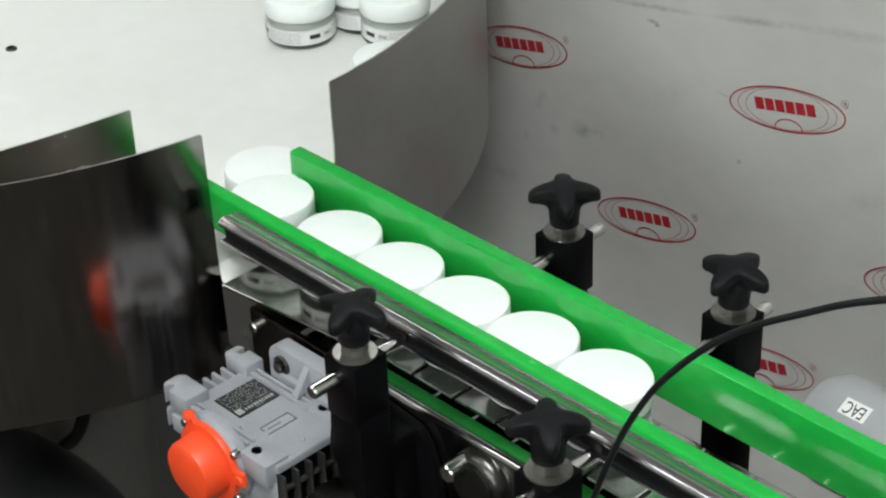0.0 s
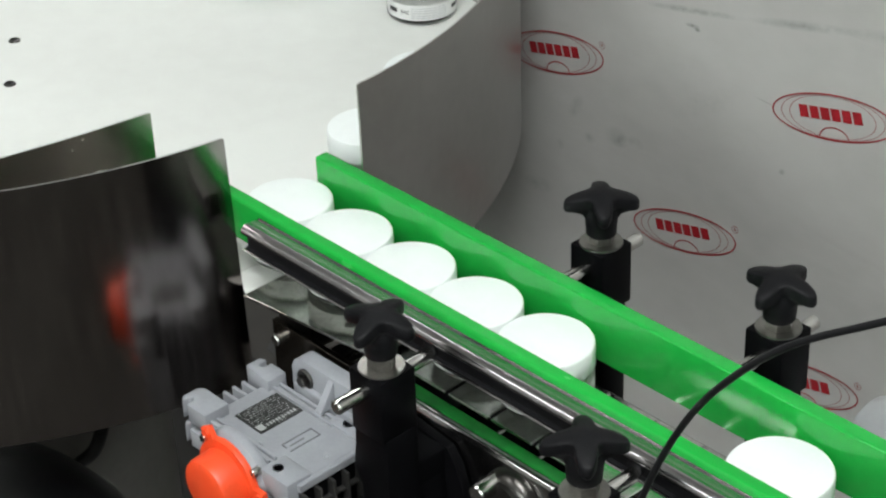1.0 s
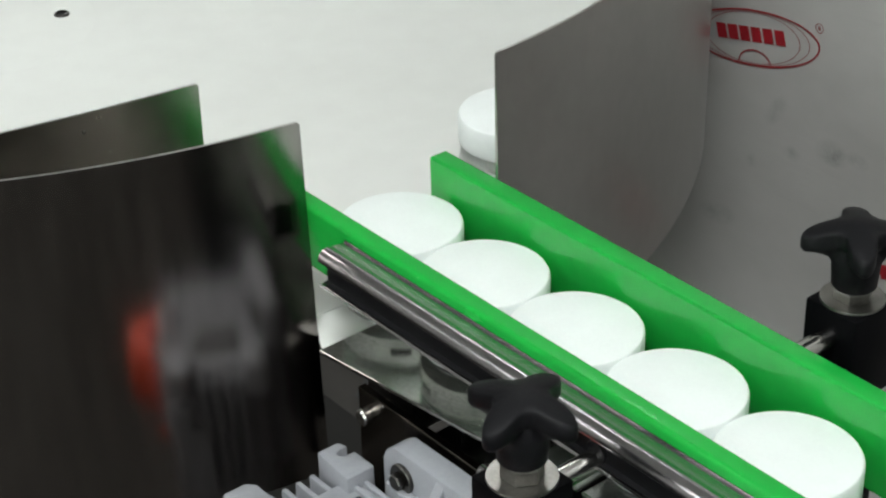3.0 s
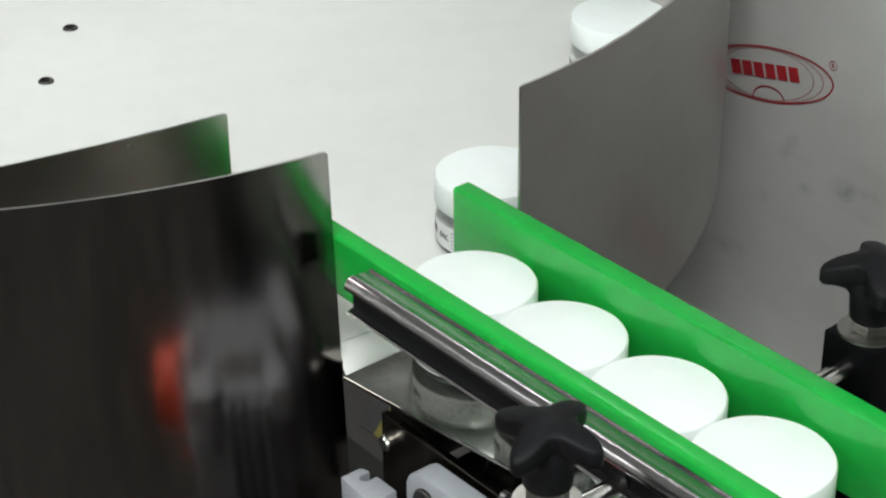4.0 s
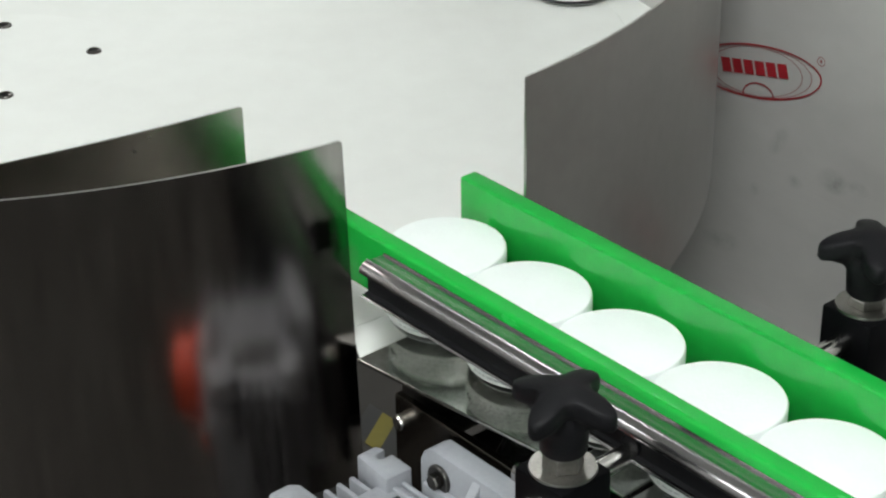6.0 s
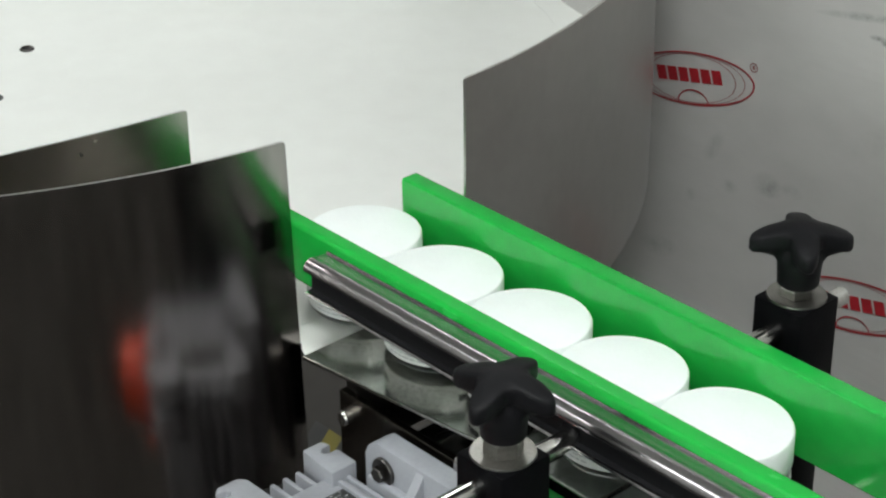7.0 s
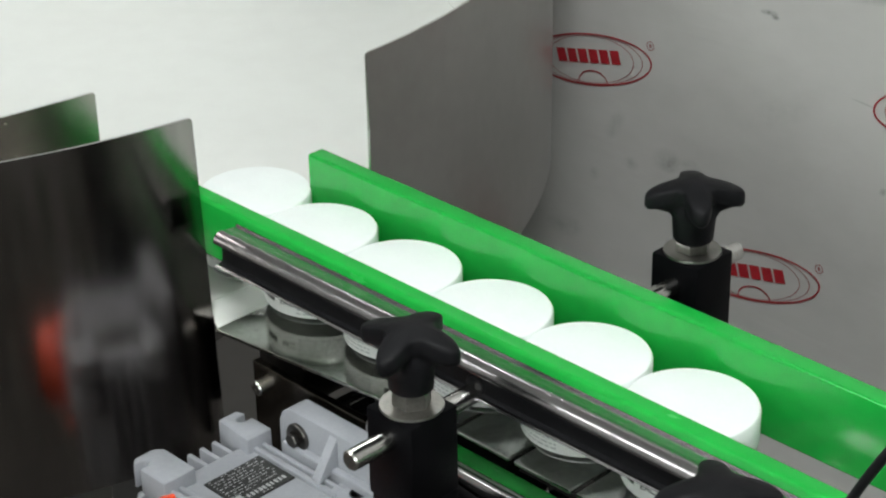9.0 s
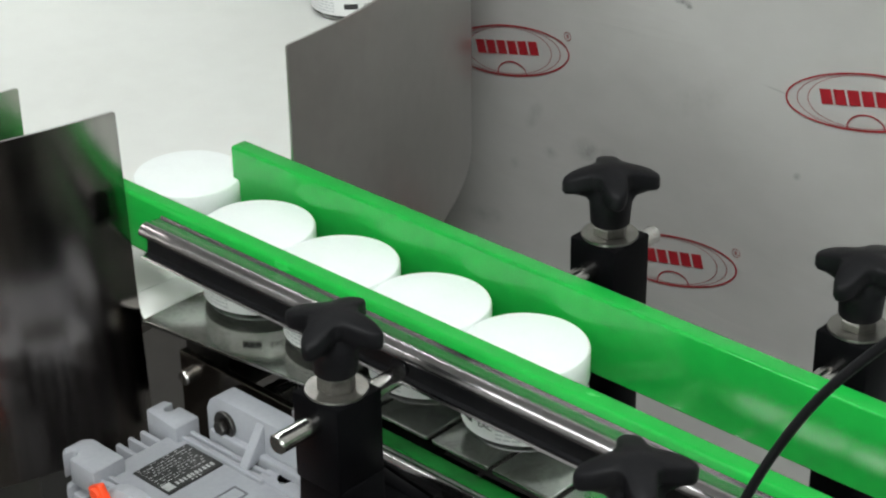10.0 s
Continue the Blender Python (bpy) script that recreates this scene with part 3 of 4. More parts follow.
    tagged(lip, "white plastic filler lip between turntable and transfer plate", "filler strip")
    inner, outer = [], []
    for k in range(49):
        a = radians(8.0 + 142.0 * k / 48)
        ux, uy = math.cos(a), math.sin(a)
        ox, oy = CX - GX, CY - GY
        half = ox * ux + oy * uy
        far = -half + math.sqrt(half * half - (ox * ox + oy * oy - 0.4070 ** 2))
        inner.append((CX + (TABLE_R + 0.0003) * ux, CY + (TABLE_R + 0.0003) * uy))
        outer.append((CX + max(far, TABLE_R + 0.002) * ux, CY + max(far, TABLE_R + 0.002) * uy))
    apron = part("table_apron", extrude_profile(inner + outer[::-1], TOP - 0.0400, TOP - 0.0003, "z"), TABLE)
    over = [(CX + (x - CX) * (TABLE_R - 0.004) / (TABLE_R + 0.0003), CY + (y - CY) * (TABLE_R - 0.004) / (TABLE_R + 0.0003)) for x, y in inner]
    part("apron_sheet", extrude_profile(over + outer[::-1], TOP + 0.0001, TOP + 0.0003, "z"), TABLE, apron, "thin white cover sheet")
    tagged(apron, "white fixed apron between the turntable and the curved guard", "apron")
    part("lip_bracket", box((0.012, -0.030, TOP - 0.060), (0.030, 0.030, TOP - 0.0007), 0.001), DARK, lip)
    return conv


CONVEYOR = build_conveyor()


def build_rails():
    rail_a = tagged(empty("guide_rail", pose(0, 0, 0)), "bright green plastic guide rail held in a steel channel", "guide rail", "guide rails")
    part("green_strip", box((-0.052, -0.0474, 0.9405), (0.98, -0.0372, 0.9740), 0.0022, 4), GREEN, rail_a, smooth=40)
    # drawn channel: a back that rises from the strip to a rolled edge, a deep slot and a thin lower lip
    prof = [(-0.0475, 0.9640), (-0.0478, 0.9693), (-0.0482, 0.9693), (-0.0484, 0.9681), (-0.0500, 0.9681), (-0.0520, 0.96825), (-0.0545, 0.96855), (-0.0570, 0.96895)]
    prof += [(-0.0584 - 0.0052 * math.sin(radians(a)), 0.9642 + 0.0050 * math.cos(radians(a))) for a in range(-14, 103, 9)]
    prof += [(-0.0584 - 0.0042 * math.sin(radians(a)), 0.9643 + 0.0040 * math.cos(radians(a))) for a in range(96, -1, -16)]
    prof += [(-0.0540, 0.9674), (-0.0512, 0.9671), (-0.0508, 0.9520), (-0.0600, 0.9502), (-0.0628, 0.9518), (-0.0634, 0.9506), (-0.0606, 0.9482), (-0.0475, 0.9495)]
    part("channel", extrude_profile(prof, 0.024, 0.98, "x"), CHANNEL, rail_a, "drawn steel C-channel", smooth=35)
    # added black filler: gives the open steel slot its dark inside
    slot_fill = [(-0.0512, 0.9669), (-0.0570, 0.9672), (-0.0594, 0.9665), (-0.0598, 0.9530), (-0.0624, 0.9526), (-0.0620, 0.9518), (-0.0600, 0.9504), (-0.0512, 0.9522)]
    part("slot_shade", extrude_profile(slot_fill, 0.0255, 0.98, "x"), RUBBER, rail_a, "black filler added to make the slot dark", smooth=35)
    for x in (0.205, 0.372):
        part("rod_socket", rod_mesh((x, -0.0590, 0.9560), (x, -0.0612, 0.9560), 0.0056, 0.0006, 20), BLACK, rail_a, "black clamp nut in the channel", smooth=40)
    rail_b = tagged(empty("guide_rail", pose(0, 0, 0)), "bright green plastic guide rail with a rumpled glossy face", "guide rail", "guide rails")
    part("green_strip", box((-0.0135, 0.0330, 0.9255), (0.98, 0.0440, 0.9686), 0.0016, 3), GREEN_SOFT, rail_b, "slightly buckled green strip", smooth=40)
    for x in (0.211, 0.354):
        part("rod_bolt", rod_mesh((x, 0.0438, 0.9540), (x, 0.0452, 0.9540), 0.0070, 0.0004, 24), DARK, rail_b, "dark fixing washer", smooth=40)


build_rails()


# ---------------------------------------------------------------- clamp posts with star knobs
def star_knob(parent, z, lift=0.0):
    """A four-lobed black clamping knob on a washer and nut."""
    part("washer", lathe([(0.004, z), (0.0141, z), (0.0144, z + 0.0004), (0.0142, z + 0.0013), (0.0, z + 0.0013)], 36), BRASS, parent, "pale zinc washer", smooth=30)
    bm = bmesh.new()
    add_lathe(bm, [(0, z + 0.0012), (0.0084, z + 0.0012), (0.0088, z + 0.0017), (0.0088, z + 0.0054 + lift), (0.0082, z + 0.0062 + lift), (0, z + 0.0066 + lift)], 6)
    part("nut", bm, BRASS, parent, "pale zinc nut")
    zb = z + 0.0072 + lift
    segs, rings = 96, []

    def lobe(a):
        return 0.0112 + 0.0132 * (0.5 + 0.5 * math.cos(4 * a)) ** 1.7

    for r, h in ((0.0, 0.0), (0.0092, 0.0), (0.0099, 0.0008), (0.0104, 0.0080), (0.0108, 0.0125)):
        rings.append([Vector((r * math.cos(2 * math.pi * k / segs), r * math.sin(2 * math.pi * k / segs), zb + h)) for k in range(segs)])
    star = [(0.50, 0.0175, 0.3), (0.84, 0.0216, 0.95), (0.955, 0.0228, 1), (1.0, 0.0246, 1), (1.0, 0.0290, 1), (0.975, 0.0305, 1), (0.93, 0.0310, 1), (0.60, 0.0313, 1), (0.40, 0.0315, 0.7), (0.22, 0.0316, 0.3), (0.0, 0.0316, 0)]
    for s, h, w in star:
        ring = []
        for k in range(segs):
            a = 2 * math.pi * k / segs
            r = s * (lobe(a) * w + 0.0180 * (1 - w))
            if s == 0.50:
                r = 0.0112 + 0.14 * (lobe(a) - 0.0112)
            drop = -0.0062 * (r / 0.025) ** 1.6
            ring.append(Vector((r * math.cos(a), r * math.sin(a), zb + h + drop)))
        rings.append(ring)
    bm = bmesh.new()
    vs = [[bm.verts.new(p) for p in ring] for ring in rings]
    for a, b in zip(vs, vs[1:]):
        for k in range(segs):
            bm.faces.new((a[k], a[(k + 1) % segs], b[(k + 1) % segs], b[k]))
    bmesh.ops.remove_doubles(bm, verts=bm.verts, dist=1e-5)
    return part("star_knob", bm, BLACK, parent, "black plastic four-lobed knob", smooth=55)


def build_post(x, y, top, turn, rod_y0, rod_y1, rod_z, foot):
    post = tagged(empty("clamp_post", pose(x, y, 0)), "black clamp post with a star knob and steel cross rod", "clamp post", "clamp posts")
    part("block", box((-0.0142, -0.0142, top - 0.045), (0.0142, 0.0142, top), 0.0012), BLACK_ANOD, post, smooth=30)
    part("stem", box((-0.0130, -0.0125, foot), (0.0130, 0.0125, top - 0.0445), 0.004), BLACK_ANOD, post, smooth=30)
    knob = star_knob(post, top, 0.0 if y > 0 else 0.0022)
    knob.matrix_basis = pose(0, 0, 0, 0, 0, turn)
    part("cross_rod", rod_mesh((0, rod_y0 - y, rod_z), (0, rod_y1 - y, rod_z), 0.0048, 0.0008), CHROME, post, "bright steel cross rod", smooth=40)
    side = -1 if y < 0 else 1
    lo, hi = sorted((-side * 0.0120, side * 0.0562 - y))
    part("arm", box((-0.0125, lo, foot), (0.0125, hi, foot + 0.030), 0.002), BLACK_ANOD, post, "black bracket arm")
    return post


KNOB_TOP = 0.9665
build_post(0.205, -0.100, KNOB_TOP - 0.003, 15, -0.1375, -0.0520, 0.9525, 0.86)
build_post(0.372, -0.102, KNOB_TOP - 0.003, 47, -0.136, -0.0520, 0.9525, 0.83)
build_post(0.211, 0.086, KNOB_TOP + 0.003, 47, 0.0442, 0.1230, 0.9555, 0.80)
build_post(0.354, 0.088, KNOB_TOP + 0.003, 4, 0.0442, 0.1250, 0.9555, 0.80)


# ---------------------------------------------------------------- gear motor beside the conveyor
def build_gearmotor():
    g = tagged(empty("gear_motor", pose(0.105, -0.105, 0.0)), "grey cast worm gear motor with an orange shaft cap", "gear motor")
    body = part("housing", box((-0.046, -0.032, 0.785), (0.053, 0.033, 0.8680), 0.003), CAST, g, smooth=30)
    for y in (-0.0305, -0.0255, 0.0225, 0.0280):
        part("rib", box((-0.044, y, 0.8676), (0.024, y + 0.0026, 0.8704), 0.0007), CAST, body)
    for lo, hi, hx, hy in (((0.026, -0.038, 0.852), (0.0525, -0.018, 0.8700), 0.034, -0.030), ((0.018, 0.024, 0.852), (0.0525, 0.0365, 0.8700), 0.031, 0.0315)):
        part("pad", box(lo, hi, 0.0010), CAST, body, smooth=30)
        part("pad_hole", lathe([(0, 0.8700), (0.0031, 0.8700), (0.0036, 0.8705), (0.0036, 0.8690)], 20, pose(hx, hy, 0)), BLACK, body, "dark bolt hole")
    for x, y in ((0.005, 0.0262), (0.005, -0.0215), (0.0455, 0.0)):
        part("stud", lathe([(0, 0.8705), (0.0012, 0.8702), (0.0018, 0.8692), (0.0019, 0.8676)], 16, pose(x, y, 0)), CAST, body, "small cast stud", smooth=60)
    # slotted mounting ears at the rear corners, and a lower lug under the near one
    far_ear = [(-0.062, 0.021), (-0.036, 0.019), (-0.036, 0.035), (-0.0515, 0.035), (-0.0515, 0.0295), (-0.0530, 0.0275), (-0.0550, 0.0275), (-0.0565, 0.0295), (-0.0565, 0.035), (-0.062, 0.033)]
    part("ear", extrude_profile(far_ear, 0.8570, 0.8765, "z", 0.0012), CAST, body, "slotted mounting ear", smooth=30)
    near_ear = [(-0.065, -0.030), (-0.0605, -0.034), (-0.0605, -0.0285), (-0.0590, -0.0265), (-0.0570, -0.0265), (-0.0555, -0.0285), (-0.0555, -0.034), (-0.036, -0.034), (-0.036, -0.014), (-0.061, -0.014), (-0.065, -0.018)]
    part("ear", extrude_profile(near_ear, 0.8620, 0.8765, "z", 0.0012), CAST, body, "slotted mounting ear", smooth=30)
    part("lower_lug", extrude_profile([(x if x < -0.05 else -0.045, y) for x, y in near_ear], 0.8420, 0.8560, "z", 0.001), CAST, body, "slotted lower lug", smooth=30)
    for k in range(4):
        part("fin", box((-0.0615, -0.0090 + k * 0.0080, 0.80), (-0.0450, -0.0060 + k * 0.0080, 0.8660), 0.0010), CAST, body, smooth=30)
    plate = part("nameplate", box((-0.0310, -0.0140, 0.8681), (-0.0030, 0.0215, 0.8690), 0.0003), PRINT_BLACK, body, "black rating plate with illegible white print")
    bm = bmesh.new()
    rnd = random.Random(5)
    for row in range(9):
        x = -0.0298 + row * 0.0022
        y = -0.0122
        while y < 0.018:
            w = rnd.uniform(0.0006, 0.0022)
            if rnd.random() < 0.78:
                add_box(bm, (x, y, 0.8689), (x + rnd.uniform(0.0003, 0.0006), min(y + w, 0.0200), 0.86915))
            y += w + rnd.uniform(0.0004, 0.0016)
    y = -0.0055
    for w in (0.0016, 0.0020, 0.0016, 0.0023, 0.0017, 0.0020, 0.0014, 0.0019, 0.0018, 0.0021):
        add_box(bm, (-0.0088, y, 0.8689), (-0.0060, y + w * 0.78, 0.86915))
        y += 0.0025
    add_box(bm, (-0.0110, -0.0128, 0.8689), (-0.0050, -0.0075, 0.86915))
    for y in (0.002, 0.0045, 0.007):
        add_box(bm, (-0.0048, y, 0.8689), (-0.0040, y + 0.001, 0.86915))
    part("print", bm, SILVER, plate, "white bars of print")
    # outline drawn in the shaded casting tone
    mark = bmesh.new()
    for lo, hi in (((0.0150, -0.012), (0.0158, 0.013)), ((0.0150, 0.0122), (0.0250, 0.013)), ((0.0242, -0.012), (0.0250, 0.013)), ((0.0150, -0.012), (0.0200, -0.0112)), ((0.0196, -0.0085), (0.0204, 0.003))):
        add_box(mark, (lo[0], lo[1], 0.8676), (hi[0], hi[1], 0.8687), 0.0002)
    part("cast_mark", mark, CAST_SHADED, body, "raised cast outline")
    # tall side flange against the conveyor, with its shelf, gusset and bolt
    flange = part("side_flange", extrude_profile([(-0.032, 0.80), (-0.032, 0.883), (-0.0295, 0.8885), (-0.024, 0.8925), (0.040, 0.8930), (0.055, 0.885), (0.058, 0.80)], 0.0370, 0.0500, "y", 0.0008), CAST, g, smooth=30)
    part("shelf", box((-0.026, 0.0325, 0.86), (0.050, 0.0372, 0.8745), 0.0012), CAST, flange)
    part("gusset", extrude_profile([(0.0375, 0.8915), (0.0375, 0.8735), (0.0240, 0.8690), (0.0240, 0.8715)], 0.0065, 0.0120, "x", 0.0006), CAST, flange)
    part("flange_bolt", rod_mesh((-0.0172, 0.0375, 0.8790), (-0.0172, 0.0348, 0.8790), 0.0076, 0.0006, 24), DARK, flange, "dark flange washer", smooth=40)
    part("flange_stud", rod_mesh((-0.0172, 0.0350, 0.8790), (-0.0172, 0.0312, 0.8790), 0.0042, 0.0006, 6), DARK, flange, "dark hexagon bolt head")
    m = pose(-0.002, -0.0315, 0.8490, 90, 0, 0)
    ring = part("bearing_cover", lathe([(0, 0.0), (0.0325, 0.0), (0.0330, 0.003), (0.0322, 0.0065), (0.0300, 0.0080), (0.0285, 0.0095), (0, 0.0095)], 48, m), CAST, g, "round cast cover", smooth=30)
    for a in (35, 145, 215, 325):
        mm = m @ pose(0.0315 * math.cos(radians(a)), 0.0315 * math.sin(radians(a)), 0.0060)
        part("cover_screw", lathe([(0, 0.0040), (0.0013, 0.0040), (0.0014, 0.0060), (0.0028, 0.0060), (0.0033, 0.0052), (0.0033, 0.0)], 16, mm), CHROME, ring, "steel socket screw", smooth=40)
    cap = part("shaft_cap", lathe([(0, 0.0320), (0.0190, 0.0320), (0.0214, 0.0308), (0.0226, 0.0280), (0.0234, 0.0140), (0.0288, 0.0135), (0.0296, 0.0115), (0.0296, 0.0095), (0, 0.0095)], 56, m), ORANGE, g, "bright orange plastic cap", smooth=30)
    for a in (122, 240, 5):
        bm = bmesh.new()
        add_box(bm, (-0.0055, 0.026, 0.0094), (0.0055, 0.0380, 0.0135), 0.0012)
        add_lathe(bm, [(0, 0.0150), (0.0030, 0.0150), (0.0036, 0.0142), (0.0036, 0.0130), (0, 0.0130)], 16, pose(0, 0.0335, 0))
        bmesh.ops.transform(bm, matrix=m @ pose(0, 0, 0, 0, 0, a - 90), verts=bm.verts)
        part("lug", bm, ORANGE, cap)
    # flat black plate: shade between the ribs given as colour
    fin_face = part("end_cover", box((0.0525, -0.030, 0.79), (0.0542, 0.031, 0.862), 0.0006), BLACK_ANOD, g, "flat plate coloured black as the shade between the cooling ribs")
    for k in range(6):
        part("cooling_rib", box((0.0540, -0.0300 + k * 0.0114, 0.79), (0.0610, -0.0280 + k * 0.0114, 0.8610), 0.0006), RIB_SHADE, fin_face)
    for k in range(3):
        part("cooling_rib", box((0.0540, -0.0290, 0.8080 + k * 0.0190), (0.0580, 0.0305, 0.8102 + k * 0.0190), 0.0005), RIB_SHADE, fin_face)
    part("end_rim", box((0.0525, -0.0310, 0.8615), (0.0560, 0.0322, 0.8680), 0.0012), CAST, fin_face)
    part("motor_drum", rod_mesh((0.056, 0.004, 0.812), (0.146, 0.004, 0.812), 0.026, 0.004, 40), DARK, g, "dark motor body", smooth=40)


build_gearmotor()


def build_side_bracket():
    b = tagged(empty("side_bracket", pose(0, 0, 0)), "large black moulded bracket bolted to the conveyor side", "bracket")
    pts = [(0.176, 0.8950), (0.176, 0.800), (0.225, 0.770), (0.247, 0.770), (0.242, 0.800), (0.238, 0.835), (0.234, 0.862), (0.228, 0.880), (0.220, 0.8900)]
    part("web", extrude_profile(pts, -0.0640, -0.0566, "y", 0.0015), BLACK_ANOD, b, smooth=30)
    pts = [(0.1905, 0.9212), (0.1895, 0.905), (0.1880, 0.895), (0.1875, 0.888), (0.190, 0.880), (0.196, 0.872), (0.205, 0.863), (0.214, 0.850), (0.2205, 0.835), (0.2205, 0.9212)]
    part("rib", extrude_profile(pts, -0.1130, -0.0860, "y", 0.003), BLACK_ANOD, b, smooth=30)
    part("rib", extrude_profile([(x, min(z, 0.8830)) for x, z in pts if z < 0.90] + [(0.2165, 0.8830)], -0.0860, -0.0640, "y", 0.001), BLACK_ANOD, b, smooth=30)


build_side_bracket()


# ---------------------------------------------------------------- second motor behind the far rail
def build_motor():
    m = tagged(empty("drive_motor", pose(0.430, 0.165, 0.852)), "light grey round drive motor with a printed sticker", "motor")
    r = pose(0, 0, 0, 0, -90, 0)
    part("shell", lathe([(0, 0.062), (0.018, 0.061), (0.032, 0.056), (0.038, 0.046), (0.0395, 0.034), (0.0395, -0.10), (0.034, -0.106), (0, -0.106)], 56, r), WHITEPAINT, m, smooth=35)
    st = part("sticker", box((-0.0285, -0.0065, 0.0392), (-0.0085, 0.0065, 0.0400), 0.0002), PAPER, m, "white sticker")
    text = bpy.data.curves.new("mark", "FONT")
    text.body, text.size, text.align_x, text.align_y = "EAC", 0.0135, "CENTER", "CENTER"
    text.extrude = 0.0002
    t = new("mark", text)
    t.parent = st
    t.matrix_basis = pose(-0.0185, 0.0, 0.0402, 0, 0, 180) @ Matrix.Diagonal((0.62, 1.0, 1.0, 1.0))
    st.matrix_basis = pose(0, 0, 0, 24, 0, 0)
    text.materials.append(PRINT_BLACK)
    part("stand", box((-0.02, -0.03, -0.852), (0.05, 0.03, -0.036), 0.003), BLACK_ANOD, m)


build_motor()


# ---------------------------------------------------------------- cables and low clutter
def build_cables():
    line = [(0.386, -0.100, 0.80), (0.392, -0.100, 0.88), (0.402, -0.100, 0.948), (0.418, -0.100, 0.999), (0.436, -0.100, 1.040), (0.457, -0.100, 1.074), (0.490, -0.098, 1.112), (0.528, -0.095, 1.141), (0.580, -0.09, 1.172), (0.70, -0.07, 1.22), (0.86, 0.0, 1.24), (1.02, 0.10, 1.1), (1.10, 0.15, 0.6), (1.12, 0.16, 0.0)]
    c = part("power_cable", tube_curve([(0.38, -0.122, 0.0), (0.382, -0.122, 0.5), (0.384, -0.118, 0.72)] + line, 0.0019, 10), RUBBER, smooth=50)
    tagged(c, "thin black rubber cable looping over the conveyor", "cable")
    c = part("hose", tube_curve([(-1.10, -0.22, 0.03), (-0.80, -0.16, 0.22), (-0.56, -0.125, 0.45), (-0.40, -0.130, 0.570), (-0.30, -0.135, 0.622), (-0.225, -0.138, 0.652), (-0.165, -0.140, 0.670), (-0.115, -0.142, 0.676), (-0.065, -0.146, 0.668), (-0.025, -0.15, 0.62), (-0.01, -0.155, 0.40), (-0.01, -0.17, 0.0)], 0.040, 8, 20), RUBBER, smooth=50)
    tagged(c, "thick black hose looping under the turntable", "hose")
    c = part("power_cable", tube_curve([(-0.60, -0.05, 0.30), (-0.46, -0.04, 0.43), (-0.384, -0.03, 0.506), (-0.325, -0.03, 0.553), (-0.302, -0.03, 0.572), (-0.272, -0.03, 0.603), (-0.252, -0.03, 0.640), (-0.240, -0.02, 0.70), (-0.25, 0.0, 0.808)], 0.006, 8), RUBBER, smooth=50)
    tagged(c, "black cable hanging below the turntable deck", "cable")
    c = part("power_cable", tube_curve([(-0.95, 0.20, 0.008), (-0.78, 0.165, 0.012), (-0.70, 0.185, 0.012), (-0.68, 0.26, 0.012), (-0.72, 0.36, 0.010), (-0.62, 0.46, 0.010)], 0.005, 8), RUBBER, smooth=50)
    tagged(c, "thin black cable lying loose on the dark floor sheet", "cable")


build_cables()


# ---------------------------------------------------------------- jars
def build_jar():
    jar = tagged(empty("cosmetic_jar", pose(0, 0, -1)), "squat clear glass cosmetic jar with white lid and label", "jar", "cosmetic jars")
    r = JAR_D / 2
    part("lid", lathe([(0, JAR_H), (r - 0.0022, JAR_H), (r - 0.0007, JAR_H - 0.0005), (r, JAR_H - 0.0018), (r, 0.0272), (r - 0.0008, 0.0262), (0, 0.0262)], 96), LID, jar, "matt white plastic screw lid", smooth=40)
    gl = part("glass", lathe([(0, 0.0022), (0.010, 0.0014), (0.0255, 0.0), (0.0285, 0.0010), (0.0302, 0.0040), (0.0302, 0.0215), (0.0290, 0.0238), (0.0265, 0.0256), (0.0245, 0.0262), (0.0, 0.0262)], 72), GLASS, jar, "thick clear glass body", smooth=50)
    part("filling", lathe([(0, 0.0042), (0.024, 0.0040), (0.0280, 0.0065), (0.0287, 0.0200), (0.0262, 0.0235), (0, 0.0240)], 48), CREAM, gl, "white cream filling", smooth=50)
    lab = part("label", lathe([(0.03035, 0.0055), (0.03055, 0.0055), (0.03055, 0.0195), (0.03035, 0.0195)], 72), PAPER, jar, "white printed wrap label")
    bm = bmesh.new()

    def bar(a0, a1, z0, z1):
        n = max(2, int((a1 - a0) / 4))
        ring = [[bm.verts.new((0.03075 * math.cos(radians(a0 + (a1 - a0) * k / n)), 0.03075 * math.sin(radians(a0 + (a1 - a0) * k / n)), z)) for z in (z0, z1)] for k in range(n + 1)]
        for p, q in zip(ring, ring[1:]):
            bm.faces.new((p[0], q[0], q[1], p[1]))

    for base in (0, 120, 240):
        bar(base + 8, base + 27, 0.0106, 0.0146)
        part("black_box", bm, PRINT_BLACK, lab, "black printed box")
        bm = bmesh.new()
    bm = bmesh.new()
    rnd = random.Random(11)
    for base in (0, 120, 240):
        for row in range(5):
            a = base + 54
            while a < base + 112:
                w = rnd.uniform(3, 9)
                bar(a, min(a + w, base + 114), 0.0075 + row * 0.0022, 0.0084 + row * 0.0022)
                a += w + 1.6
        part("print", bm, GREYPRINT, lab, "grey bars of small print")
        bm = bmesh.new()
        mark = bpy.data.curves.new("mark", "FONT")
        mark.body, mark.size, mark.align_x, mark.align_y, mark.extrude = "EAC", 0.0046, "CENTER", "CENTER", 0.0001
        mark.materials.append(PRINT_BLACK)
        t = new("mark", mark)
        t.parent = lab
        t.matrix_basis = pose(0, 0, 0, 0, 0, base + 43) @ pose(0.0307, 0, 0.0126, 90, 0, 90)
    return jar


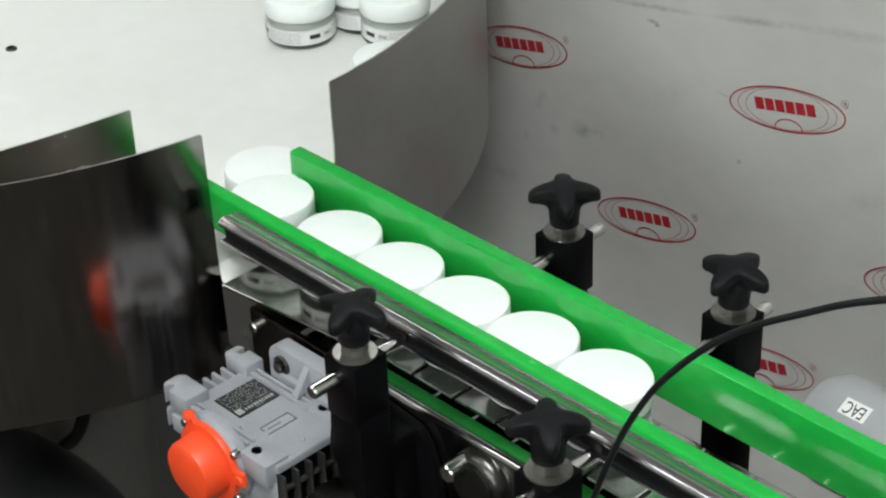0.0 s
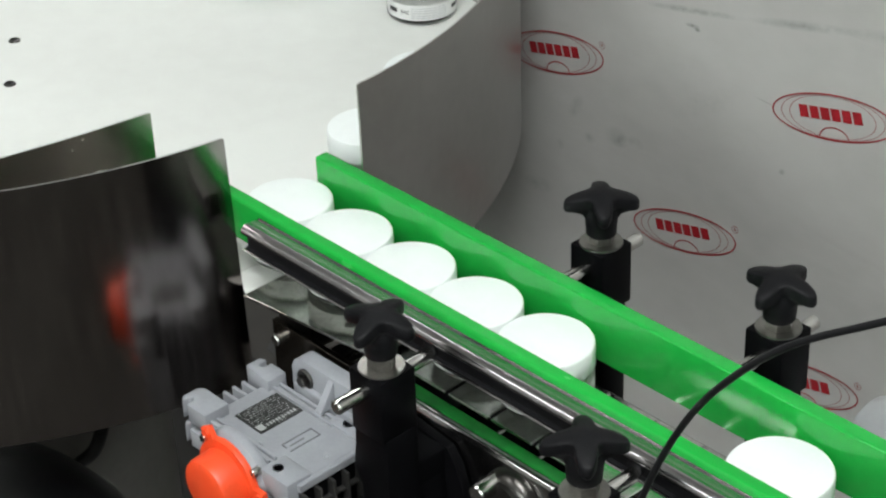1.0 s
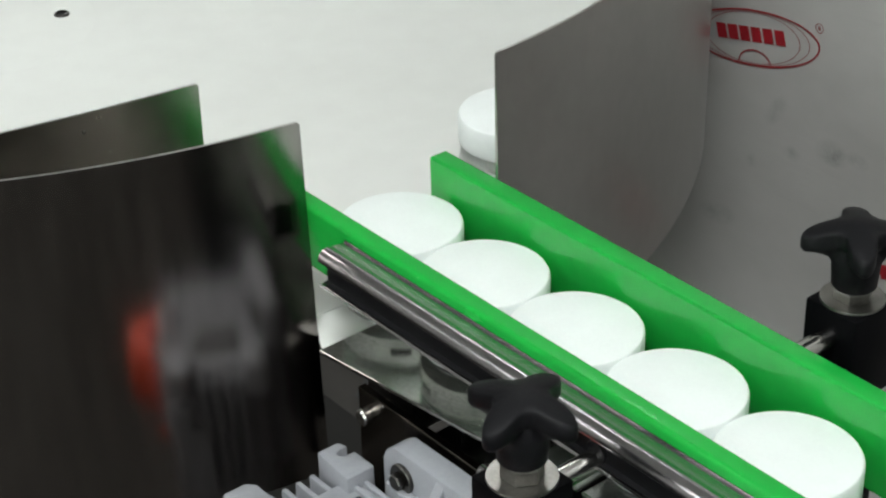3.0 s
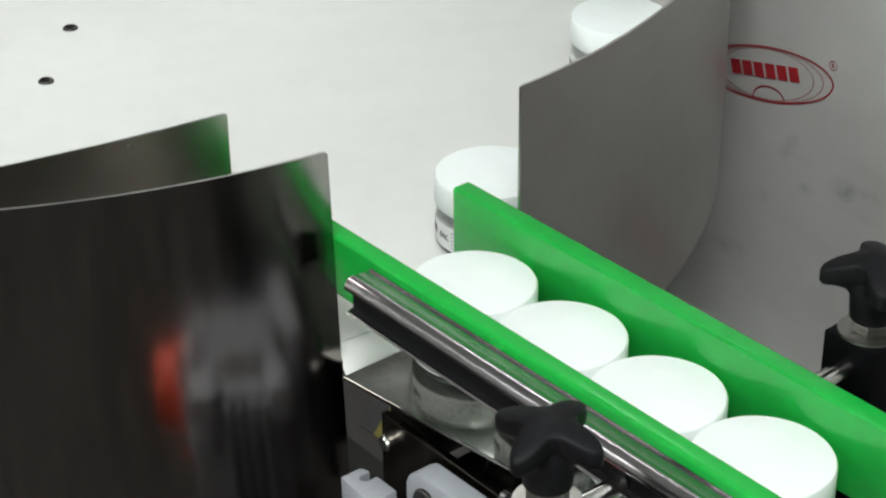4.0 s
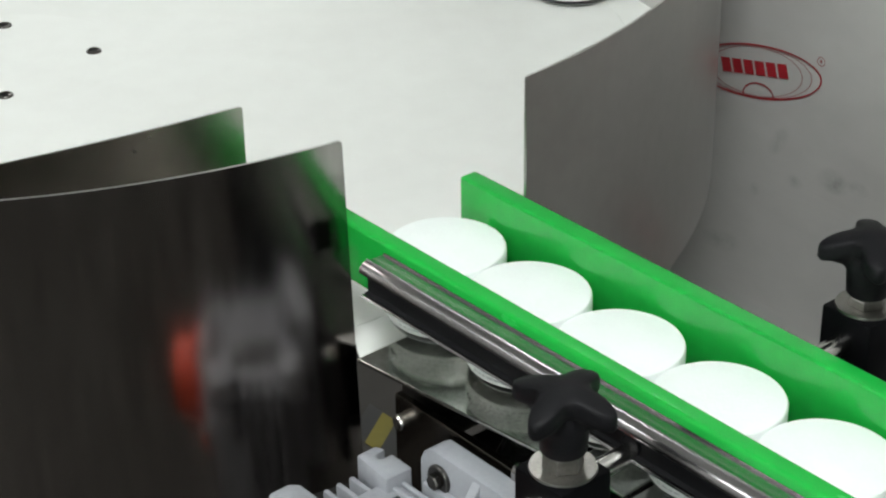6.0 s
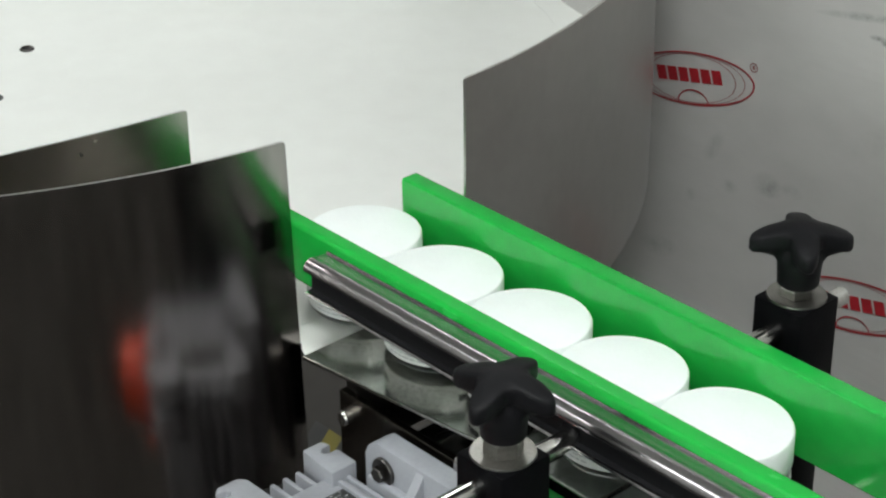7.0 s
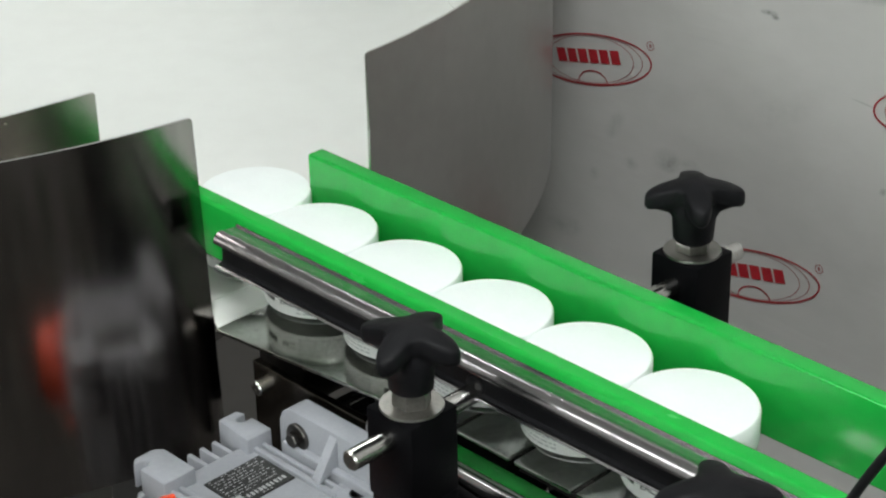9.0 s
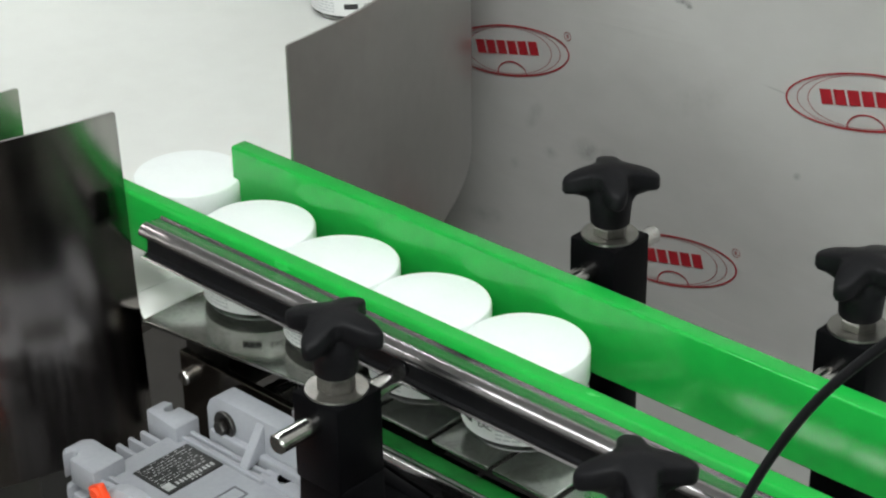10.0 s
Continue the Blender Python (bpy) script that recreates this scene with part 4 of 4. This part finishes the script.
# ---------------------------------------------------------------- what moves
# x of the leading jar of the second batch while it stands on the conveyor, by time
QUEUE = [(0, .324), (.1, .314), (.2, .299), (.3, .287), (.4, .272), (.5, .262), (.6, .251), (.7, .246), (1.0, .244), (1.5, .242), (2.0, .239), (2.45, .2385), (2.6, .233), (2.8, .215),
         (3.0, .190), (3.2, .179), (3.5, .168), (4.3, .165), (4.5, .161), (4.9, .153), (5.2, .151), (6.3, .133), (6.5, .132), (6.7, .130), (6.9, .121), (7.1, .115), (7.3, .112),
         (7.5, .110), (7.7, .100), (7.9, .084), (8.1, .071), (8.3, .058), (8.5, .052), (8.8, .045), (8.9, .041), (9.0, .032), (9.2, .013), (9.4, -.004), (9.6, -.017), (9.8, -.0225), (10.0, -.0190)]
CHAIN = [(0, 0), (.65, .105), (.75, .11), (1.7, .115), (1.9, .13), (3.3, .33), (3.6, .35), (4.8, .38), (6.4, .50), (7.3, .60), (8.3, .74), (9.5, .90), (9.7, .91), (10.0, .915)]


def lin(table, t):
    return float(np.interp(t, [a for a, _ in table], [b for _, b in table]))


def spin_about(x, y, deg):
    a = radians(deg)
    dx, dy = x - CX, y - CY
    return CX + dx * math.cos(a) - dy * math.sin(a), CY + dx * math.sin(a) + dy * math.cos(a)


STEP = 0.1
TIMES = [round(k * STEP, 2) for k in range(101)]


def riding_rows(x, y, turn):
    """A jar that rides on the turntable, at (x, y) at the start."""
    rows = []
    for k in range(21):
        t = 0.5 * k
        px, py = spin_about(x, y, SPIN * t)
        rows.append((t, pose(px, py, TOP, 0, 0, turn + SPIN * t)))
    return rows


def queued_rows(index, turn, arrive=(), leave=None):
    """A jar in the line: index places behind the reference jar; arrive: its own x until it joins; leave: when the turntable takes it away."""
    rows, gone = [], None
    for t in TIMES:
        z = TOP + 0.0025
        if leave and t >= leave[0]:
            steps = leave[1]
            dt = t - leave[0]
            if dt <= steps[-1][0]:
                x = float(np.interp(dt, [s[0] for s in steps], [s[1] for s in steps]))
                y = float(np.interp(dt, [s[0] for s in steps], [s[2] for s in steps]))
                rows.append((t, pose(x, y, z if x > -0.012 else TOP + 0.0005, 0, 0, turn + 40 * dt)))
            else:
                x, y = spin_about(steps[-1][1], steps[-1][2], SPIN * (dt - steps[-1][0]))
                rows.append((t, pose(x, y, TOP + 0.0005, 0, 0, turn + 40 * steps[-1][0] + SPIN * (dt - steps[-1][0]))))
            continue
        x = lin(QUEUE, t) + index * JAR_D
        if arrive:
            x = max(x, lin(arrive, t))
        rows.append((t, pose(x, 0, z if x > 0.012 else TOP + 0.0025, 0, 0, turn)))
    return rows


# seconds after leaving, x and y, until the jar simply rides on the table
LEAVE = [(0, -.010, 0), (.2, -.020, .002), (.4, -.031, .009), (.5, -.036, .019), (.6, -.036, .036), (.8, -.039, .074), (1.0, -.047, .112)]


def motions():
    walk(HUB, [(0.5 * k, pose(HUB_X, HUB_Y, TOP, 0, 0, SPIN * 0.5 * k)) for k in range(21)])
    walk(TURNTABLE, [(0.5 * k, pose(CX, CY, TOP, 0, 0, SPIN * 0.5 * k)) for k in range(21)])
    for ob, s0 in SLATS:
        rows = []
        for t, c in ((k * 0.125, lin(CHAIN, k * 0.125)) for k in range(81)):
            rows.append((t, chain_pose(s0 + c)))
        walk(ob, rows)
    jar = build_jar()
    made = [jar] + [copy_thing(jar, pose(0, 0, 0)) for _ in range(14)]

    def another():
        return made.pop()

    rnd = random.Random(3)
    table_jars = [(-0.248, 0.243), (-0.230, 0.300), (-0.187, 0.300), (-0.098, 0.212)]
    for n, (x, y) in enumerate(table_jars):
        ob = another()
        walk(ob, riding_rows(x, y, rnd.uniform(0, 360)))
    # the jar that has just left the line
    walk(another(), queued_rows(-6, rnd.uniform(0, 360), leave=(-0.55, LEAVE)))
    shift = {-5: -0.1, -4: 1.95, -3: 3.05, -2: 7.48, -1: 8.68, 0: 9.57}
    for index in range(-5, 5):
        arrive = {1: [(0, .54), (.1, .525), (.2, .506), (.3, .488), (.4, .472), (.5, .457), (.6, .439), (.7, .428), (1.0, .426), (1.7, .423), (1.9, .405), (2.2, .360), (2.4, .325), (2.6, .294), (2.7, -1)],
                  2: [(0, .95), (.7, .84), (1.7, .83), (3.2, .60), (4.0, .46), (4.8, .32), (5.2, .276), (5.3, -1)],
                  3: [(0, 1.08), (4.5, .80), (6.5, .48), (7.0, .395), (7.2, .36), (7.5, .303), (7.7, .285), (7.8, -1)],
                  4: [(0, 1.18), (4.5, 1.0), (6.5, .80), (8.0, .415), (8.3, .365), (8.5, .337), (8.6, .325), (8.7, .308), (8.8, .293), (8.9, -1)]}.get(index, ())
        leave = None
        if index in shift:
            t0 = shift[index]
            x0 = lin(QUEUE, t0) + index * JAR_D
            steps = [(0, x0, 0)] + [s for s in LEAVE if s[1] < x0 - 0.004 and s[0] > 0]
            first = steps[1][0] if len(steps) > 1 else 0
            steps = [steps[0]] + [(s[0] - first + max(0.12, min(0.3, (x0 - steps[1][1]) / 0.06)), s[1], s[2]) for s in steps[1:]]
            leave = (t0, steps)
        walk(another(), queued_rows(index, rnd.uniform(0, 360), arrive, leave))


motions()
